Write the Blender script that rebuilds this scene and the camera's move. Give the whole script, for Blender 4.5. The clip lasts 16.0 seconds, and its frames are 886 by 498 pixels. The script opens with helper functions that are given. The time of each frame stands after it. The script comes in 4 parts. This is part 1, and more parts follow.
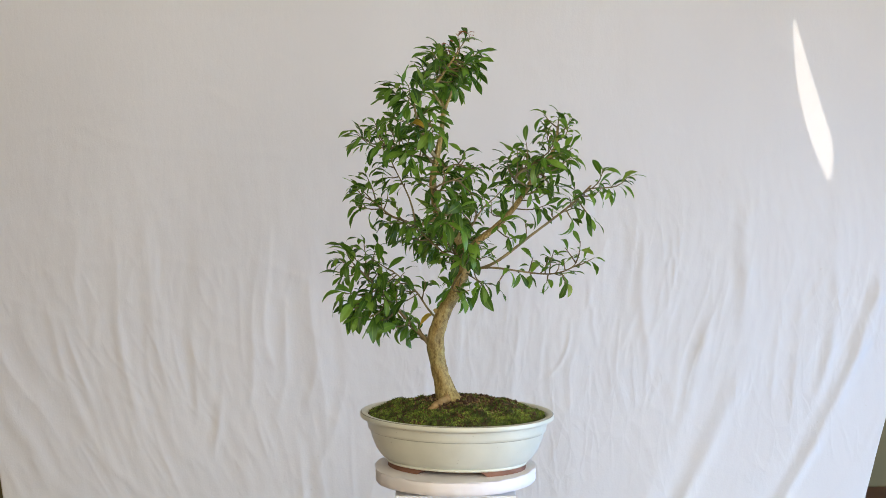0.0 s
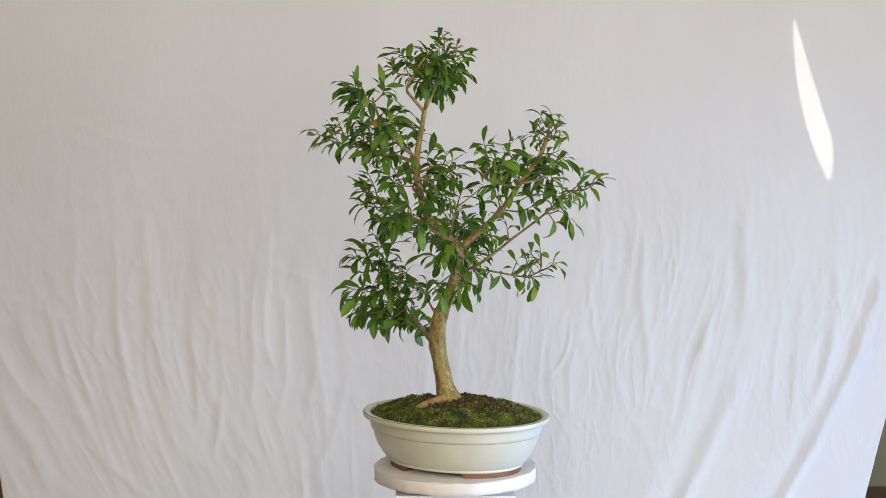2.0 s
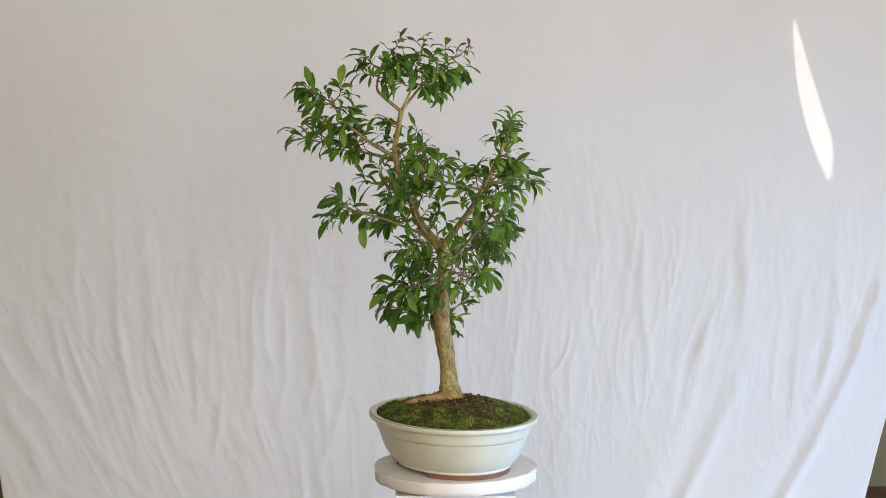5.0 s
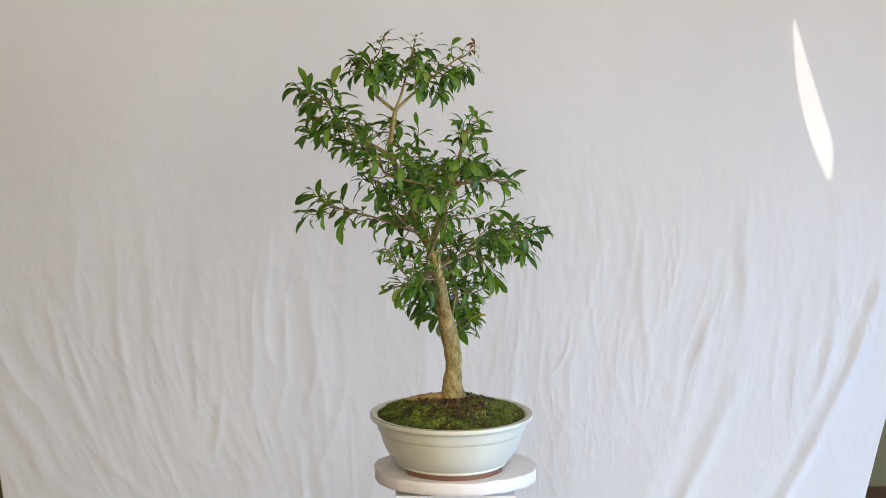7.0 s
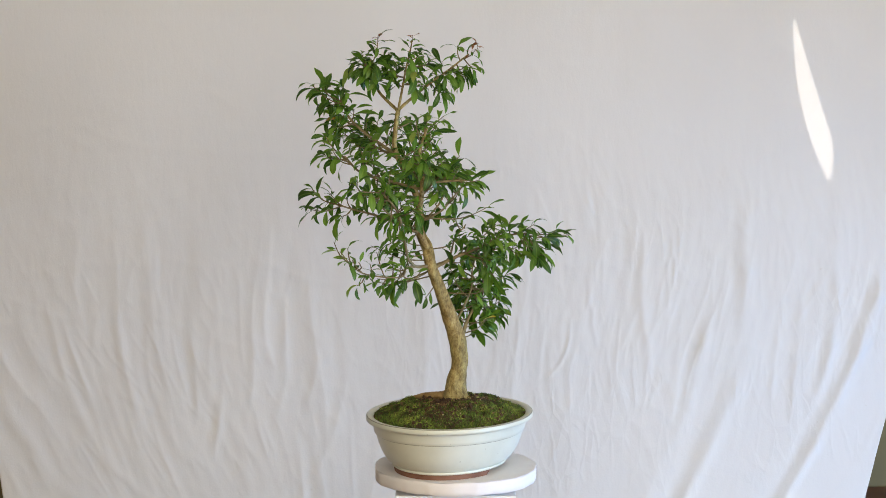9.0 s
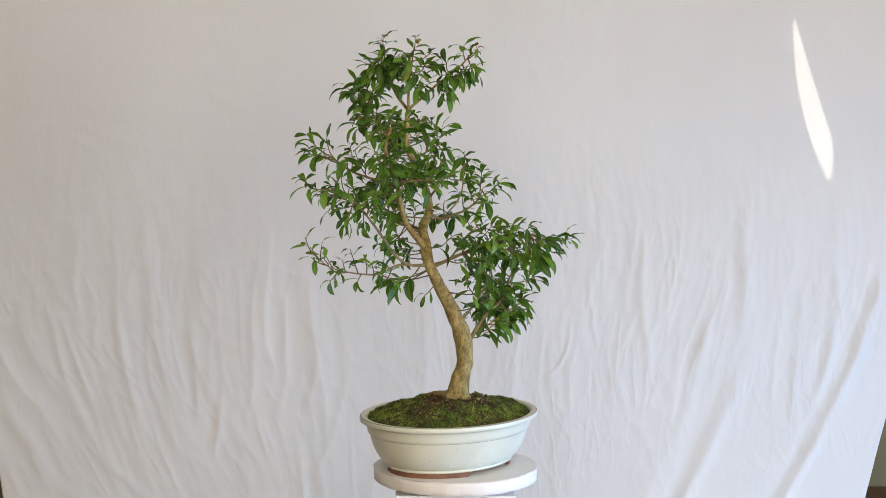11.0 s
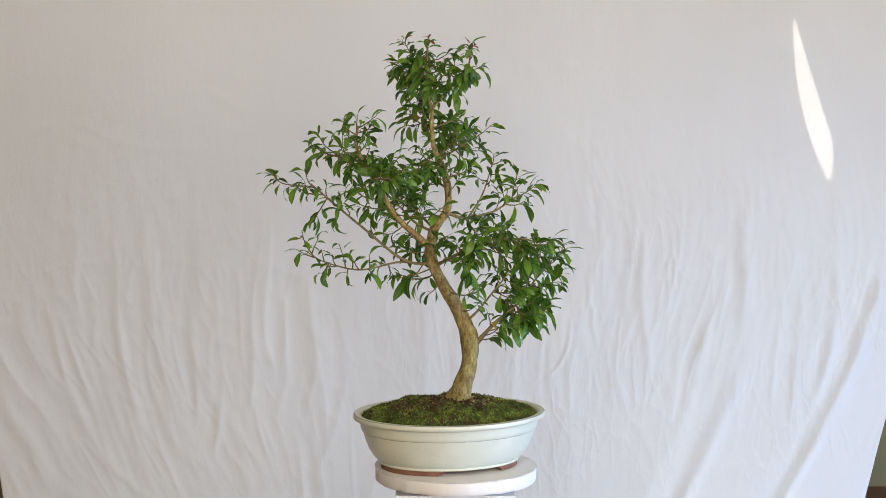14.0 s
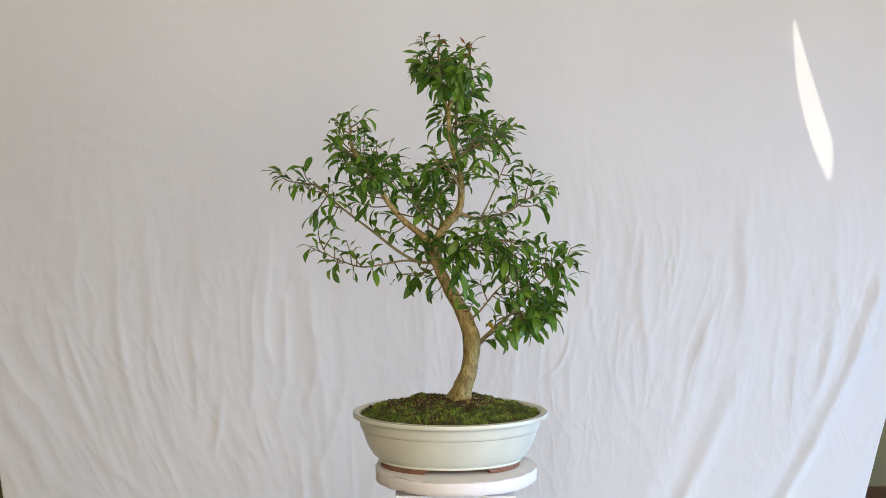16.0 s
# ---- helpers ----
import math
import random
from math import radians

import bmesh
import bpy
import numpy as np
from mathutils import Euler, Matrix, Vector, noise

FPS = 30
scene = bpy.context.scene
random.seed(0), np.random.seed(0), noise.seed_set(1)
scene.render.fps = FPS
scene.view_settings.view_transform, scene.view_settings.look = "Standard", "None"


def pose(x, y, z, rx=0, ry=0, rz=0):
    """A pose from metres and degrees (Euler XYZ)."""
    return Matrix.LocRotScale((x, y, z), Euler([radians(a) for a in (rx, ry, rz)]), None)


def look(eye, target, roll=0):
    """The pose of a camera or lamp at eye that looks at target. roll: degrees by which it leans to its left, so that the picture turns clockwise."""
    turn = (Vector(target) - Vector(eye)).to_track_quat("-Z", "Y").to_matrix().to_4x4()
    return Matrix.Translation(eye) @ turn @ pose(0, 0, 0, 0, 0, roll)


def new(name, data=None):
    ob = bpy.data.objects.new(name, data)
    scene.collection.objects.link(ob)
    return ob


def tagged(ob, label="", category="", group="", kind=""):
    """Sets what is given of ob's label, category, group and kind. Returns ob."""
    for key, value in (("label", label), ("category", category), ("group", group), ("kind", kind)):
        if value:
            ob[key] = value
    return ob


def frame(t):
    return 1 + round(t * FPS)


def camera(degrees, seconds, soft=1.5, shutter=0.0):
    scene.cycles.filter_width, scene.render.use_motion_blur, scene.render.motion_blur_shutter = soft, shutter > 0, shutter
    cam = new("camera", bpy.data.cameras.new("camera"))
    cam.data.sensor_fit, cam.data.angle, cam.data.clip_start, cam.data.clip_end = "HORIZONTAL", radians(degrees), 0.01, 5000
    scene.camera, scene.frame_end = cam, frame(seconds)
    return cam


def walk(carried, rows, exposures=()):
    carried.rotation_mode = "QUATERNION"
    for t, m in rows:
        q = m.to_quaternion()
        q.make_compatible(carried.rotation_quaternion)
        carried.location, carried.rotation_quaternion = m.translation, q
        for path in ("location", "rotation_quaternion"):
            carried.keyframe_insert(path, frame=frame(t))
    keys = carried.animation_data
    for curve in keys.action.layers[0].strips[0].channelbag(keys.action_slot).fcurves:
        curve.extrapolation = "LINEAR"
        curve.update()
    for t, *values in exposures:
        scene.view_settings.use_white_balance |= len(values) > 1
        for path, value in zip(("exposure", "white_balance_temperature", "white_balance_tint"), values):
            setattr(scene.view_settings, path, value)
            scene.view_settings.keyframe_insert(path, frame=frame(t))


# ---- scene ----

# Turntable axis at x = y = 0. The disc's top stands at TOP above the floor.
TOP = 0.7515
cam = camera(29.3, 16.0, 0.6)
EYE = pose(-0.0189, -2.917, TOP + 0.6515, 90 - 5.344, 0, 0)
walk(cam, [(0.0, EYE), (16.0, EYE)], exposures=[(0.0, 0.0), (16.0, 0.0)])

# ---- daylight ----
SUN_WAY = Vector((0.10, 1.0, -0.176))
world = bpy.data.worlds.new("sky")
scene.world = world
world.use_nodes = True
sky = world.node_tree.nodes.new("ShaderNodeTexSky")
sky.sky_type = "NISHITA"
sky.sun_disc = False
sky.sun_elevation = radians(10)
sky.sun_rotation = radians(186)
world.node_tree.links.new(sky.outputs[0], world.node_tree.nodes["Background"].inputs[0])
world.node_tree.nodes["Background"].inputs[1].default_value = 0.1
sun = new("sun", bpy.data.lights.new("sun", "SUN"))
sun.data.energy, sun.data.angle, sun.data.color = 1.8, radians(0.1), (1.0, 0.94, 0.86)
sun.matrix_world = look((0, 0, 0), SUN_WAY)


def area_lamp(name, eye, target, wide, high, watts, colour):
    lamp = new(name, bpy.data.lights.new(name, "AREA"))
    lamp.data.shape, lamp.data.size, lamp.data.size_y = "RECTANGLE", wide, high
    lamp.data.energy, lamp.data.color = watts, colour
    lamp.matrix_world = look(eye, target)


area_lamp("window_light_east", (1.98, -0.65, 0.65), (0, -0.65, -0.15), 1.6, 0.7, 55, (0.31, 0.56, 1.0))
# Added warm fill: brightens the sheet's middle more than its left.
area_lamp("window_light_east_far", (1.98, -2.1, 1.5), (0, -2.1, 1.4), 1.5, 1.25, 34, (1.0, 0.935, 0.755))
# Added frontal fill, hung on the room's side of the closed curtains.
area_lamp("window_light_south", (0.30, -3.42, 1.65), (0.22, 0, 1.55), 3.0, 1.55, 64, (1.0, 0.935, 0.765))


# ---- materials ----
def material(name, rough=0.5, metal=0.0):
    m = bpy.data.materials.new(name)
    m.use_nodes = True
    b = m.node_tree.nodes["Principled BSDF"]
    b.inputs["Roughness"].default_value = rough
    b.inputs["Metallic"].default_value = metal
    return m, m.node_tree.nodes, m.node_tree.links, b


def noise_node(nodes, links, scale, detail=4.0, stretch=(1, 1, 1), rough=0.55, coord="Object"):
    tc = nodes.new("ShaderNodeTexCoord")
    mp = nodes.new("ShaderNodeMapping")
    mp.inputs["Scale"].default_value = stretch
    n = nodes.new("ShaderNodeTexNoise")
    n.inputs["Scale"].default_value = scale
    n.inputs["Detail"].default_value = detail
    n.inputs["Roughness"].default_value = rough
    links.new(tc.outputs[coord], mp.inputs[0])
    links.new(mp.outputs[0], n.inputs["Vector"])
    return n


def ramp(nodes, links, source, stops):
    r = nodes.new("ShaderNodeValToRGB")
    while len(r.color_ramp.elements) < len(stops):
        r.color_ramp.elements.new(0.5)
    for e, (p, c) in zip(r.color_ramp.elements, stops):
        e.position, e.color = p, (*c, 1)
    links.new(source, r.inputs[0])
    return r


def mix(nodes, links, kind, factor, a, b):
    n = nodes.new("ShaderNodeMix")
    n.data_type, n.blend_type = "RGBA", kind
    for socket, value in ((n.inputs[0], factor), (n.inputs[6], a), (n.inputs[7], b)):
        if isinstance(value, (int, float)):
            socket.default_value = value
        elif isinstance(value, tuple):
            socket.default_value = (*value, 1)
        else:
            links.new(value, socket)
    return n.outputs[2]


def bump(nodes, links, b, height, strength, distance, before=None):
    n = nodes.new("ShaderNodeBump")
    n.inputs["Strength"].default_value = strength
    n.inputs["Distance"].default_value = distance
    links.new(height, n.inputs["Height"])
    if before is not None:
        links.new(before.outputs[0], n.inputs["Normal"])
    links.new(n.outputs[0], b.inputs["Normal"])
    return n


def simple(name, dark, light, rough, scale, bump_scale=60, bump_mm=0.3, stretch=(1, 1, 1)):
    m, nd, lk, b = material(name, rough)
    n = noise_node(nd, lk, scale, 5, stretch)
    lk.new(ramp(nd, lk, n.outputs[0], [(0.3, dark), (0.7, light)]).outputs[0], b.inputs["Base Color"])
    f = noise_node(nd, lk, bump_scale, 4, stretch)
    bump(nd, lk, b, f.outputs[0], 0.5, bump_mm / 1000)
    return m


def cloth_material():
    m, nd, lk, b = material("cotton_sheet", 0.9)
    big = noise_node(nd, lk, 2.2, 3, (1, 1, 0.6))
    spots = noise_node(nd, lk, 70, 2)
    base = ramp(nd, lk, big.outputs[0], [(0.3, (0.70, 0.675, 0.655)), (0.7, (0.745, 0.722, 0.705))]).outputs[0]
    dirt = ramp(nd, lk, spots.outputs[0], [(0.74, (1, 1, 1)), (0.82, (0.86, 0.80, 0.72))]).outputs[0]
    lk.new(mix(nd, lk, "MULTIPLY", 0.6, base, dirt), b.inputs["Base Color"])
    b.inputs["Sheen Weight"].default_value = 0.15
    crease = noise_node(nd, lk, 30, 6, (1.5, 1, 0.5), 0.62)
    weave = noise_node(nd, lk, 260, 3, (1, 1, 1))
    first = bump(nd, lk, b, crease.outputs[0], 0.20, 0.004)
    for scale, stretch, mm in ((8, (1.5, 1, 0.6), 0.0032), (17, (1.7, 1, 0.5), 0.0016)):
        warp = noise_node(nd, lk, 5, 3)
        moved = mix(nd, lk, "LINEAR_LIGHT", 0.025, warp.inputs["Vector"].links[0].from_socket, warp.outputs[1])
        mp = nd.new("ShaderNodeMapping")
        mp.inputs["Scale"].default_value = stretch
        lk.new(moved, mp.inputs[0])
        cells = nd.new("ShaderNodeTexVoronoi")
        cells.feature = "DISTANCE_TO_EDGE"
        cells.inputs["Scale"].default_value = scale
        lk.new(mp.outputs[0], cells.inputs["Vector"])
        line = ramp(nd, lk, cells.outputs["Distance"], [(0.0, (1, 1, 1)), (0.15, (0, 0, 0))]).outputs[0]
        tc = nd.new("ShaderNodeTexCoord")
        sep = nd.new("ShaderNodeSeparateXYZ")
        lk.new(tc.outputs["Object"], sep.inputs[0])
        low = nd.new("ShaderNodeMapRange")
        low.interpolation_type = "SMOOTHSTEP"
        low.inputs[1].default_value, low.inputs[2].default_value = 1.35, 0.95
        lk.new(sep.outputs[2], low.inputs[0])
        come = ramp(nd, lk, noise_node(nd, lk, 4.5, 2).outputs[0], [(0.48, (0, 0, 0)), (0.66, (1, 1, 1))]).outputs[0]
        line = mix(nd, lk, "MULTIPLY", 1.0, line, come)
        line = mix(nd, lk, "MULTIPLY", 1.0, line, low.outputs[0])
        side = nd.new("ShaderNodeMapRange")
        side.interpolation_type = "SMOOTHSTEP"
        side.inputs[1].default_value, side.inputs[2].default_value, side.inputs[3].default_value = -0.35, 0.25, 0.12
        lk.new(sep.outputs[0], side.inputs[0])
        line = mix(nd, lk, "MULTIPLY", 1.0, line, side.outputs[0])
        first = bump(nd, lk, b, line, 0.5, mm, first)
    bump(nd, lk, b, weave.outputs[0], 0.30, 0.0008, first)
    return m


def bark_material():
    m, nd, lk, b = material("bark", 0.72)
    n = noise_node(nd, lk, 95, 9, (1, 1, 0.5), 0.75)
    big = noise_node(nd, lk, 14, 3)
    base = ramp(nd, lk, n.outputs[0], [(0.30, (0.125, 0.082, 0.034)), (0.46, (0.29, 0.215, 0.095)), (0.66, (0.54, 0.44, 0.225))]).outputs[0]
    tint = ramp(nd, lk, big.outputs[0], [(0.35, (0.84, 0.90, 0.60)), (0.65, (1.0, 0.9, 0.68))]).outputs[0]
    fleck = ramp(nd, lk, noise_node(nd, lk, 260, 3, (1, 1, 0.55)).outputs[0], [(0.36, (0.35, 0.26, 0.18)), (0.46, (1, 1, 1))]).outputs[0]
    base = mix(nd, lk, "MULTIPLY", 0.6, base, fleck)
    lk.new(mix(nd, lk, "MULTIPLY", 0.8, base, tint), b.inputs["Base Color"])
    v = nd.new("ShaderNodeTexVoronoi")
    v.inputs["Scale"].default_value = 190
    tc = nd.new("ShaderNodeTexCoord")
    mp = nd.new("ShaderNodeMapping")
    mp.inputs["Scale"].default_value = (1, 1, 0.4)
    lk.new(tc.outputs["Object"], mp.inputs[0])
    lk.new(mp.outputs[0], v.inputs["Vector"])
    first = bump(nd, lk, b, n.outputs[0], 0.9, 0.004)
    bump(nd, lk, b, v.outputs["Distance"], 0.35, 0.0008, first)
    return m


def twig_material():
    m, nd, lk, b = material("twig_bark", 0.7)
    n = noise_node(nd, lk, 60, 4, (1, 1, 0.5))
    lk.new(ramp(nd, lk, n.outputs[0], [(0.3, (0.09, 0.066, 0.028)), (0.7, (0.23, 0.180, 0.080))]).outputs[0], b.inputs["Base Color"])
    bump(nd, lk, b, n.outputs[0], 0.5, 0.0008)
    return m


def leaf_material(name, dark, middle, light):
    """Thin waxy leaf: a paler midrib along the texture's middle, varied from leaf to leaf, and some light let through."""
    m, nd, lk, b = material(name, 0.40)
    info = nd.new("ShaderNodeObjectInfo")
    geo = nd.new("ShaderNodeNewGeometry")
    add = nd.new("ShaderNodeMath")
    add.operation = "ADD"
    lk.new(info.outputs["Random"], add.inputs[0])
    lk.new(geo.outputs["Random Per Island"], add.inputs[1])
    fr = nd.new("ShaderNodeMath")
    fr.operation = "FRACT"
    lk.new(add.outputs[0], fr.inputs[0])
    tone = ramp(nd, lk, fr.outputs[0], [(0.0, dark), (0.60, middle), (1.0, light)]).outputs[0]
    n = noise_node(nd, lk, 130, 3)
    blotch = ramp(nd, lk, n.outputs[0], [(0.3, (0.78, 0.82, 0.72)), (0.7, (1.1, 1.08, 1.0))]).outputs[0]
    tone = mix(nd, lk, "MULTIPLY", 0.7, tone, blotch)
    uv = nd.new("ShaderNodeUVMap")
    sep = nd.new("ShaderNodeSeparateXYZ")
    lk.new(uv.outputs[0], sep.inputs[0])
    d = nd.new("ShaderNodeMath")
    d.operation = "SUBTRACT"
    d.inputs[1].default_value = 0.5
    lk.new(sep.outputs[0], d.inputs[0])
    ab = nd.new("ShaderNodeMath")
    ab.operation = "ABSOLUTE"
    lk.new(d.outputs[0], ab.inputs[0])
    rib = ramp(nd, lk, ab.outputs[0], [(0.02, (0.35, 0.35, 0.35)), (0.10, (0, 0, 0))]).outputs[0]
    tone = mix(nd, lk, "MIX", rib, tone, tuple(c * 1.15 for c in light))
    lk.new(tone, b.inputs["Base Color"])
    b.inputs["Specular IOR Level"].default_value = 0.42
    bump(nd, lk, b, n.outputs[0], 0.3, 0.0006)
    tr = nd.new("ShaderNodeBsdfTranslucent")
    lk.new(mix(nd, lk, "MULTIPLY", 1.0, tone, (1.5, 1.6, 0.7)), tr.inputs[0])
    ms = nd.new("ShaderNodeMixShader")
    ms.inputs[0].default_value = 0.34
    lk.new(b.outputs[0], ms.inputs[1])
    lk.new(tr.outputs[0], ms.inputs[2])
    lk.new(ms.outputs[0], nd["Material Output"].inputs[0])
    return m


def glaze_material():
    m, nd, lk, b = material("cream_glaze", 0.36)
    n = noise_node(nd, lk, 16, 4)
    base = ramp(nd, lk, n.outputs[0], [(0.3, (0.585, 0.595, 0.51)), (0.7, (0.665, 0.675, 0.585))]).outputs[0]
    pits = ramp(nd, lk, noise_node(nd, lk, 210, 1).outputs[0], [(0.775, (1, 1, 1)), (0.80, (0.30, 0.24, 0.18))]).outputs[0]
    lk.new(mix(nd, lk, "MULTIPLY", 0.65, base, pits), b.inputs["Base Color"])
    f = noise_node(nd, lk, 40, 3)
    b.inputs["Coat Weight"].default_value = 0.14
    b.inputs["Coat Roughness"].default_value = 0.15
    bump(nd, lk, b, f.outputs[0], 0.12, 0.0008)
    return m


def moss_material():
    m, nd, lk, b = material("moss", 0.9)
    n = noise_node(nd, lk, 42, 6, (1, 1, 1), 0.65)
    geo = nd.new("ShaderNodeNewGeometry")
    a = ramp(nd, lk, n.outputs[0], [(0.34, (0.040, 0.028, 0.012)), (0.43, (0.052, 0.085, 0.016)), (0.53, (0.130, 0.205, 0.032)), (0.68, (0.30, 0.37, 0.072))]).outputs[0]
    r = ramp(nd, lk, geo.outputs["Random Per Island"], [(0.0, (0.40, 0.42, 0.38)), (0.55, (1, 1, 1)), (1.0, (1.8, 1.65, 1.3))]).outputs[0]
    a = mix(nd, lk, "MULTIPLY", 1.0, a, r)
    shift = nd.new("ShaderNodeMath")
    shift.operation = "MULTIPLY_ADD"
    shift.inputs[1].default_value, shift.inputs[2].default_value = 7.31, 0.17
    lk.new(geo.outputs["Random Per Island"], shift.inputs[0])
    part_of = nd.new("ShaderNodeMath")
    part_of.operation = "FRACT"
    lk.new(shift.outputs[0], part_of.inputs[0])
    dead = ramp(nd, lk, part_of.outputs[0], [(0.20, (1, 1, 1)), (0.24, (0, 0, 0))]).outputs[0]
    lk.new(mix(nd, lk, "MIX", dead, a, (0.085, 0.055, 0.022)), b.inputs["Base Color"])
    f = noise_node(nd, lk, 260, 3)
    bump(nd, lk, b, f.outputs[0], 0.8, 0.003)
    return m


CLOTH = cloth_material()
BARK = bark_material()
TWIG = twig_material()
LIMB = simple("branch_bark", (0.12, 0.088, 0.040), (0.31, 0.245, 0.118), 0.75, 70, 150, 1.2)
LEAF = leaf_material("leaf_green", (0.030, 0.074, 0.012), (0.094, 0.196, 0.027), (0.180, 0.310, 0.048))
YOUNG = leaf_material("leaf_young", (0.10, 0.18, 0.03), (0.16, 0.25, 0.05), (0.24, 0.30, 0.07))
AGED = leaf_material("leaf_yellowed", (0.30, 0.20, 0.03), (0.42, 0.27, 0.04), (0.50, 0.34, 0.06))
RED = leaf_material("leaf_reddish", (0.16, 0.06, 0.03), (0.25, 0.09, 0.05), (0.34, 0.15, 0.08))
GLAZE = glaze_material()
CLAY = simple("brown_clay", (0.145, 0.062, 0.038), (0.24, 0.115, 0.072), 0.75, 30, 180, 0.4)
GROOVE = simple("dark_pot_line", (0.20, 0.19, 0.155), (0.36, 0.35, 0.29), 0.5, 60)
ROOT = simple("root_bark", (0.19, 0.11, 0.04), (0.44, 0.30, 0.125), 0.75, 60, 150, 1.5)
MOSS = moss_material()
SOIL = simple("dark_soil", (0.025, 0.014, 0.008), (0.09, 0.05, 0.028), 0.95, 120, 300, 2.0)
LITTER = simple("dry_leaf_scraps", (0.08, 0.038, 0.017), (0.28, 0.17, 0.075), 0.85, 45)
GRIT = simple("pale_grit", (0.22, 0.15, 0.06), (0.55, 0.44, 0.22), 0.8, 90)
PAPER = simple("white_paper", (0.755, 0.725, 0.735), (0.815, 0.785, 0.795), 0.6, 12, 45, 1.2)
BOARD = simple("white_board", (0.74, 0.75, 0.76), (0.80, 0.81, 0.82), 0.55, 8, 40, 0.3)
PLASTER = simple("warm_plaster", (0.60, 0.55, 0.47), (0.66, 0.61, 0.53), 0.9, 3, 90, 0.6)
CLAY_PLASTER = simple("ochre_plaster", (0.20, 0.16, 0.11), (0.25, 0.20, 0.14), 0.9, 3, 90, 0.6)
DARK_WALL = simple("olive_plaster", (0.15, 0.125, 0.060), (0.20, 0.168, 0.085), 0.9, 3, 90, 0.6)
CEILING = simple("cream_ceiling", (0.70, 0.64, 0.53), (0.75, 0.69, 0.58), 0.9, 3, 90, 0.5)
WOOD = simple("brown_boards", (0.16, 0.085, 0.04), (0.28, 0.16, 0.08), 0.5, 12, 40, 0.5, (1, 0.1, 1))
FRAME_PAINT = simple("white_gloss_paint", (0.74, 0.73, 0.70), (0.80, 0.79, 0.76), 0.35, 10)
GLASS, _, _, glass_node = material("window_glass", 0.02)
glass_node.inputs["Transmission Weight"].default_value = 1.0
glass_node.inputs["IOR"].default_value = 1.45
DRAPE = simple("brown_drape", (0.20, 0.13, 0.08), (0.27, 0.18, 0.11), 0.9, 20, 200, 0.5)


# ---- mesh helpers ----
def part(name, bm, mat, parent, label="", smooth=True):
    me = bpy.data.meshes.new(name)
    bm.to_mesh(me)
    bm.free()
    if smooth:
        for p in me.polygons:
            p.use_smooth = True
    me.materials.append(mat)
    ob = new(name, me)
    ob.parent = parent
    if label:
        ob["label"] = label
    return ob


def box(bm, x0, x1, y0, y1, z0, z1, bevel=0.0):
    made = bmesh.ops.create_cube(bm, size=1.0)["verts"]
    for v in made:
        v.co = Vector((x0 + (v.co.x + 0.5) * (x1 - x0), y0 + (v.co.y + 0.5) * (y1 - y0), z0 + (v.co.z + 0.5) * (z1 - z0)))
    if bevel:
        edges = list({e for v in made for e in v.link_edges})
        bmesh.ops.bevel(bm, geom=edges, offset=bevel, segments=2, affect="EDGES", profile=0.6)


def box_part(name, sizes, mat, parent, label="", bevel=0.0):
    bm = bmesh.new()
    box(bm, *sizes, bevel)
    return part(name, bm, mat, parent, label, smooth=False)


def structure(name, sizes, mat, label):
    ob = box_part(name, sizes, mat, None, label)
    return tagged(ob, label, "", "", "structure")


def smoothstep(a, b, x):
    t = min(1.0, max(0.0, (x - a) / (b - a)))
    return t * t * (3 - 2 * t)


# ---- the room ----
# Only wall_north shows; the rest is added to block and bounce light.
XW, XE, YS, YN, CEIL = -2.1, 2.0, -3.6, 1.15, 2.6
structure("floor", (XW - 0.12, XE + 0.12, YS - 0.12, YN + 0.12, -0.1, 0.0), WOOD, "unseen brown wooden floor added for warm bounce light")
structure("ceiling", (XW - 0.12, XE + 0.12, YS - 0.12, YN + 0.12, CEIL, CEIL + 0.1), CEILING, "unseen cream plastered ceiling added for warm bounce light")
structure("wall_north", (XW, XE, YN, YN + 0.12, 0, CEIL), DARK_WALL, "dark olive wall behind the hung sheet")
# Out of view; its dark paint keeps bounce off the sheet's left.
structure("wall_west", (XW - 0.12, XW, YS, YN + 0.12, 0, CEIL), CLAY_PLASTER, "unseen side wall added in dark ochre to dim the sheet's left")


def wall_with_opening(name, along, at, low, high, o0, o1, oz0, oz1, label):
    bm = bmesh.new()
    thick = 0.12 if at > 0 else -0.12
    a, b = min(at, at + thick), max(at, at + thick)
    for u0, u1, z0, z1 in ((low, o0, 0, CEIL), (o1, high, 0, CEIL), (o0, o1, 0, oz0), (o0, o1, oz1, CEIL)):
        if along == "y":
            box(bm, a, b, u0, u1, z0, z1)
        else:
            box(bm, u0, u1, a, b, z0, z1)
    tagged(part(name, bm, PLASTER, None, label, smooth=False), label, "", "", "structure")


wall_with_opening("wall_east", "y", XE, YS, YN + 0.12, -2.9, 0.15, 0.3, 2.15, "unseen warm plastered wall with a long window, added to close the room")
wall_with_opening("wall_south", "x", YS, XW, XE, -1.35, 1.85, 0.8, 2.45, "unseen warm plastered wall with a curtained window, added to close the room")


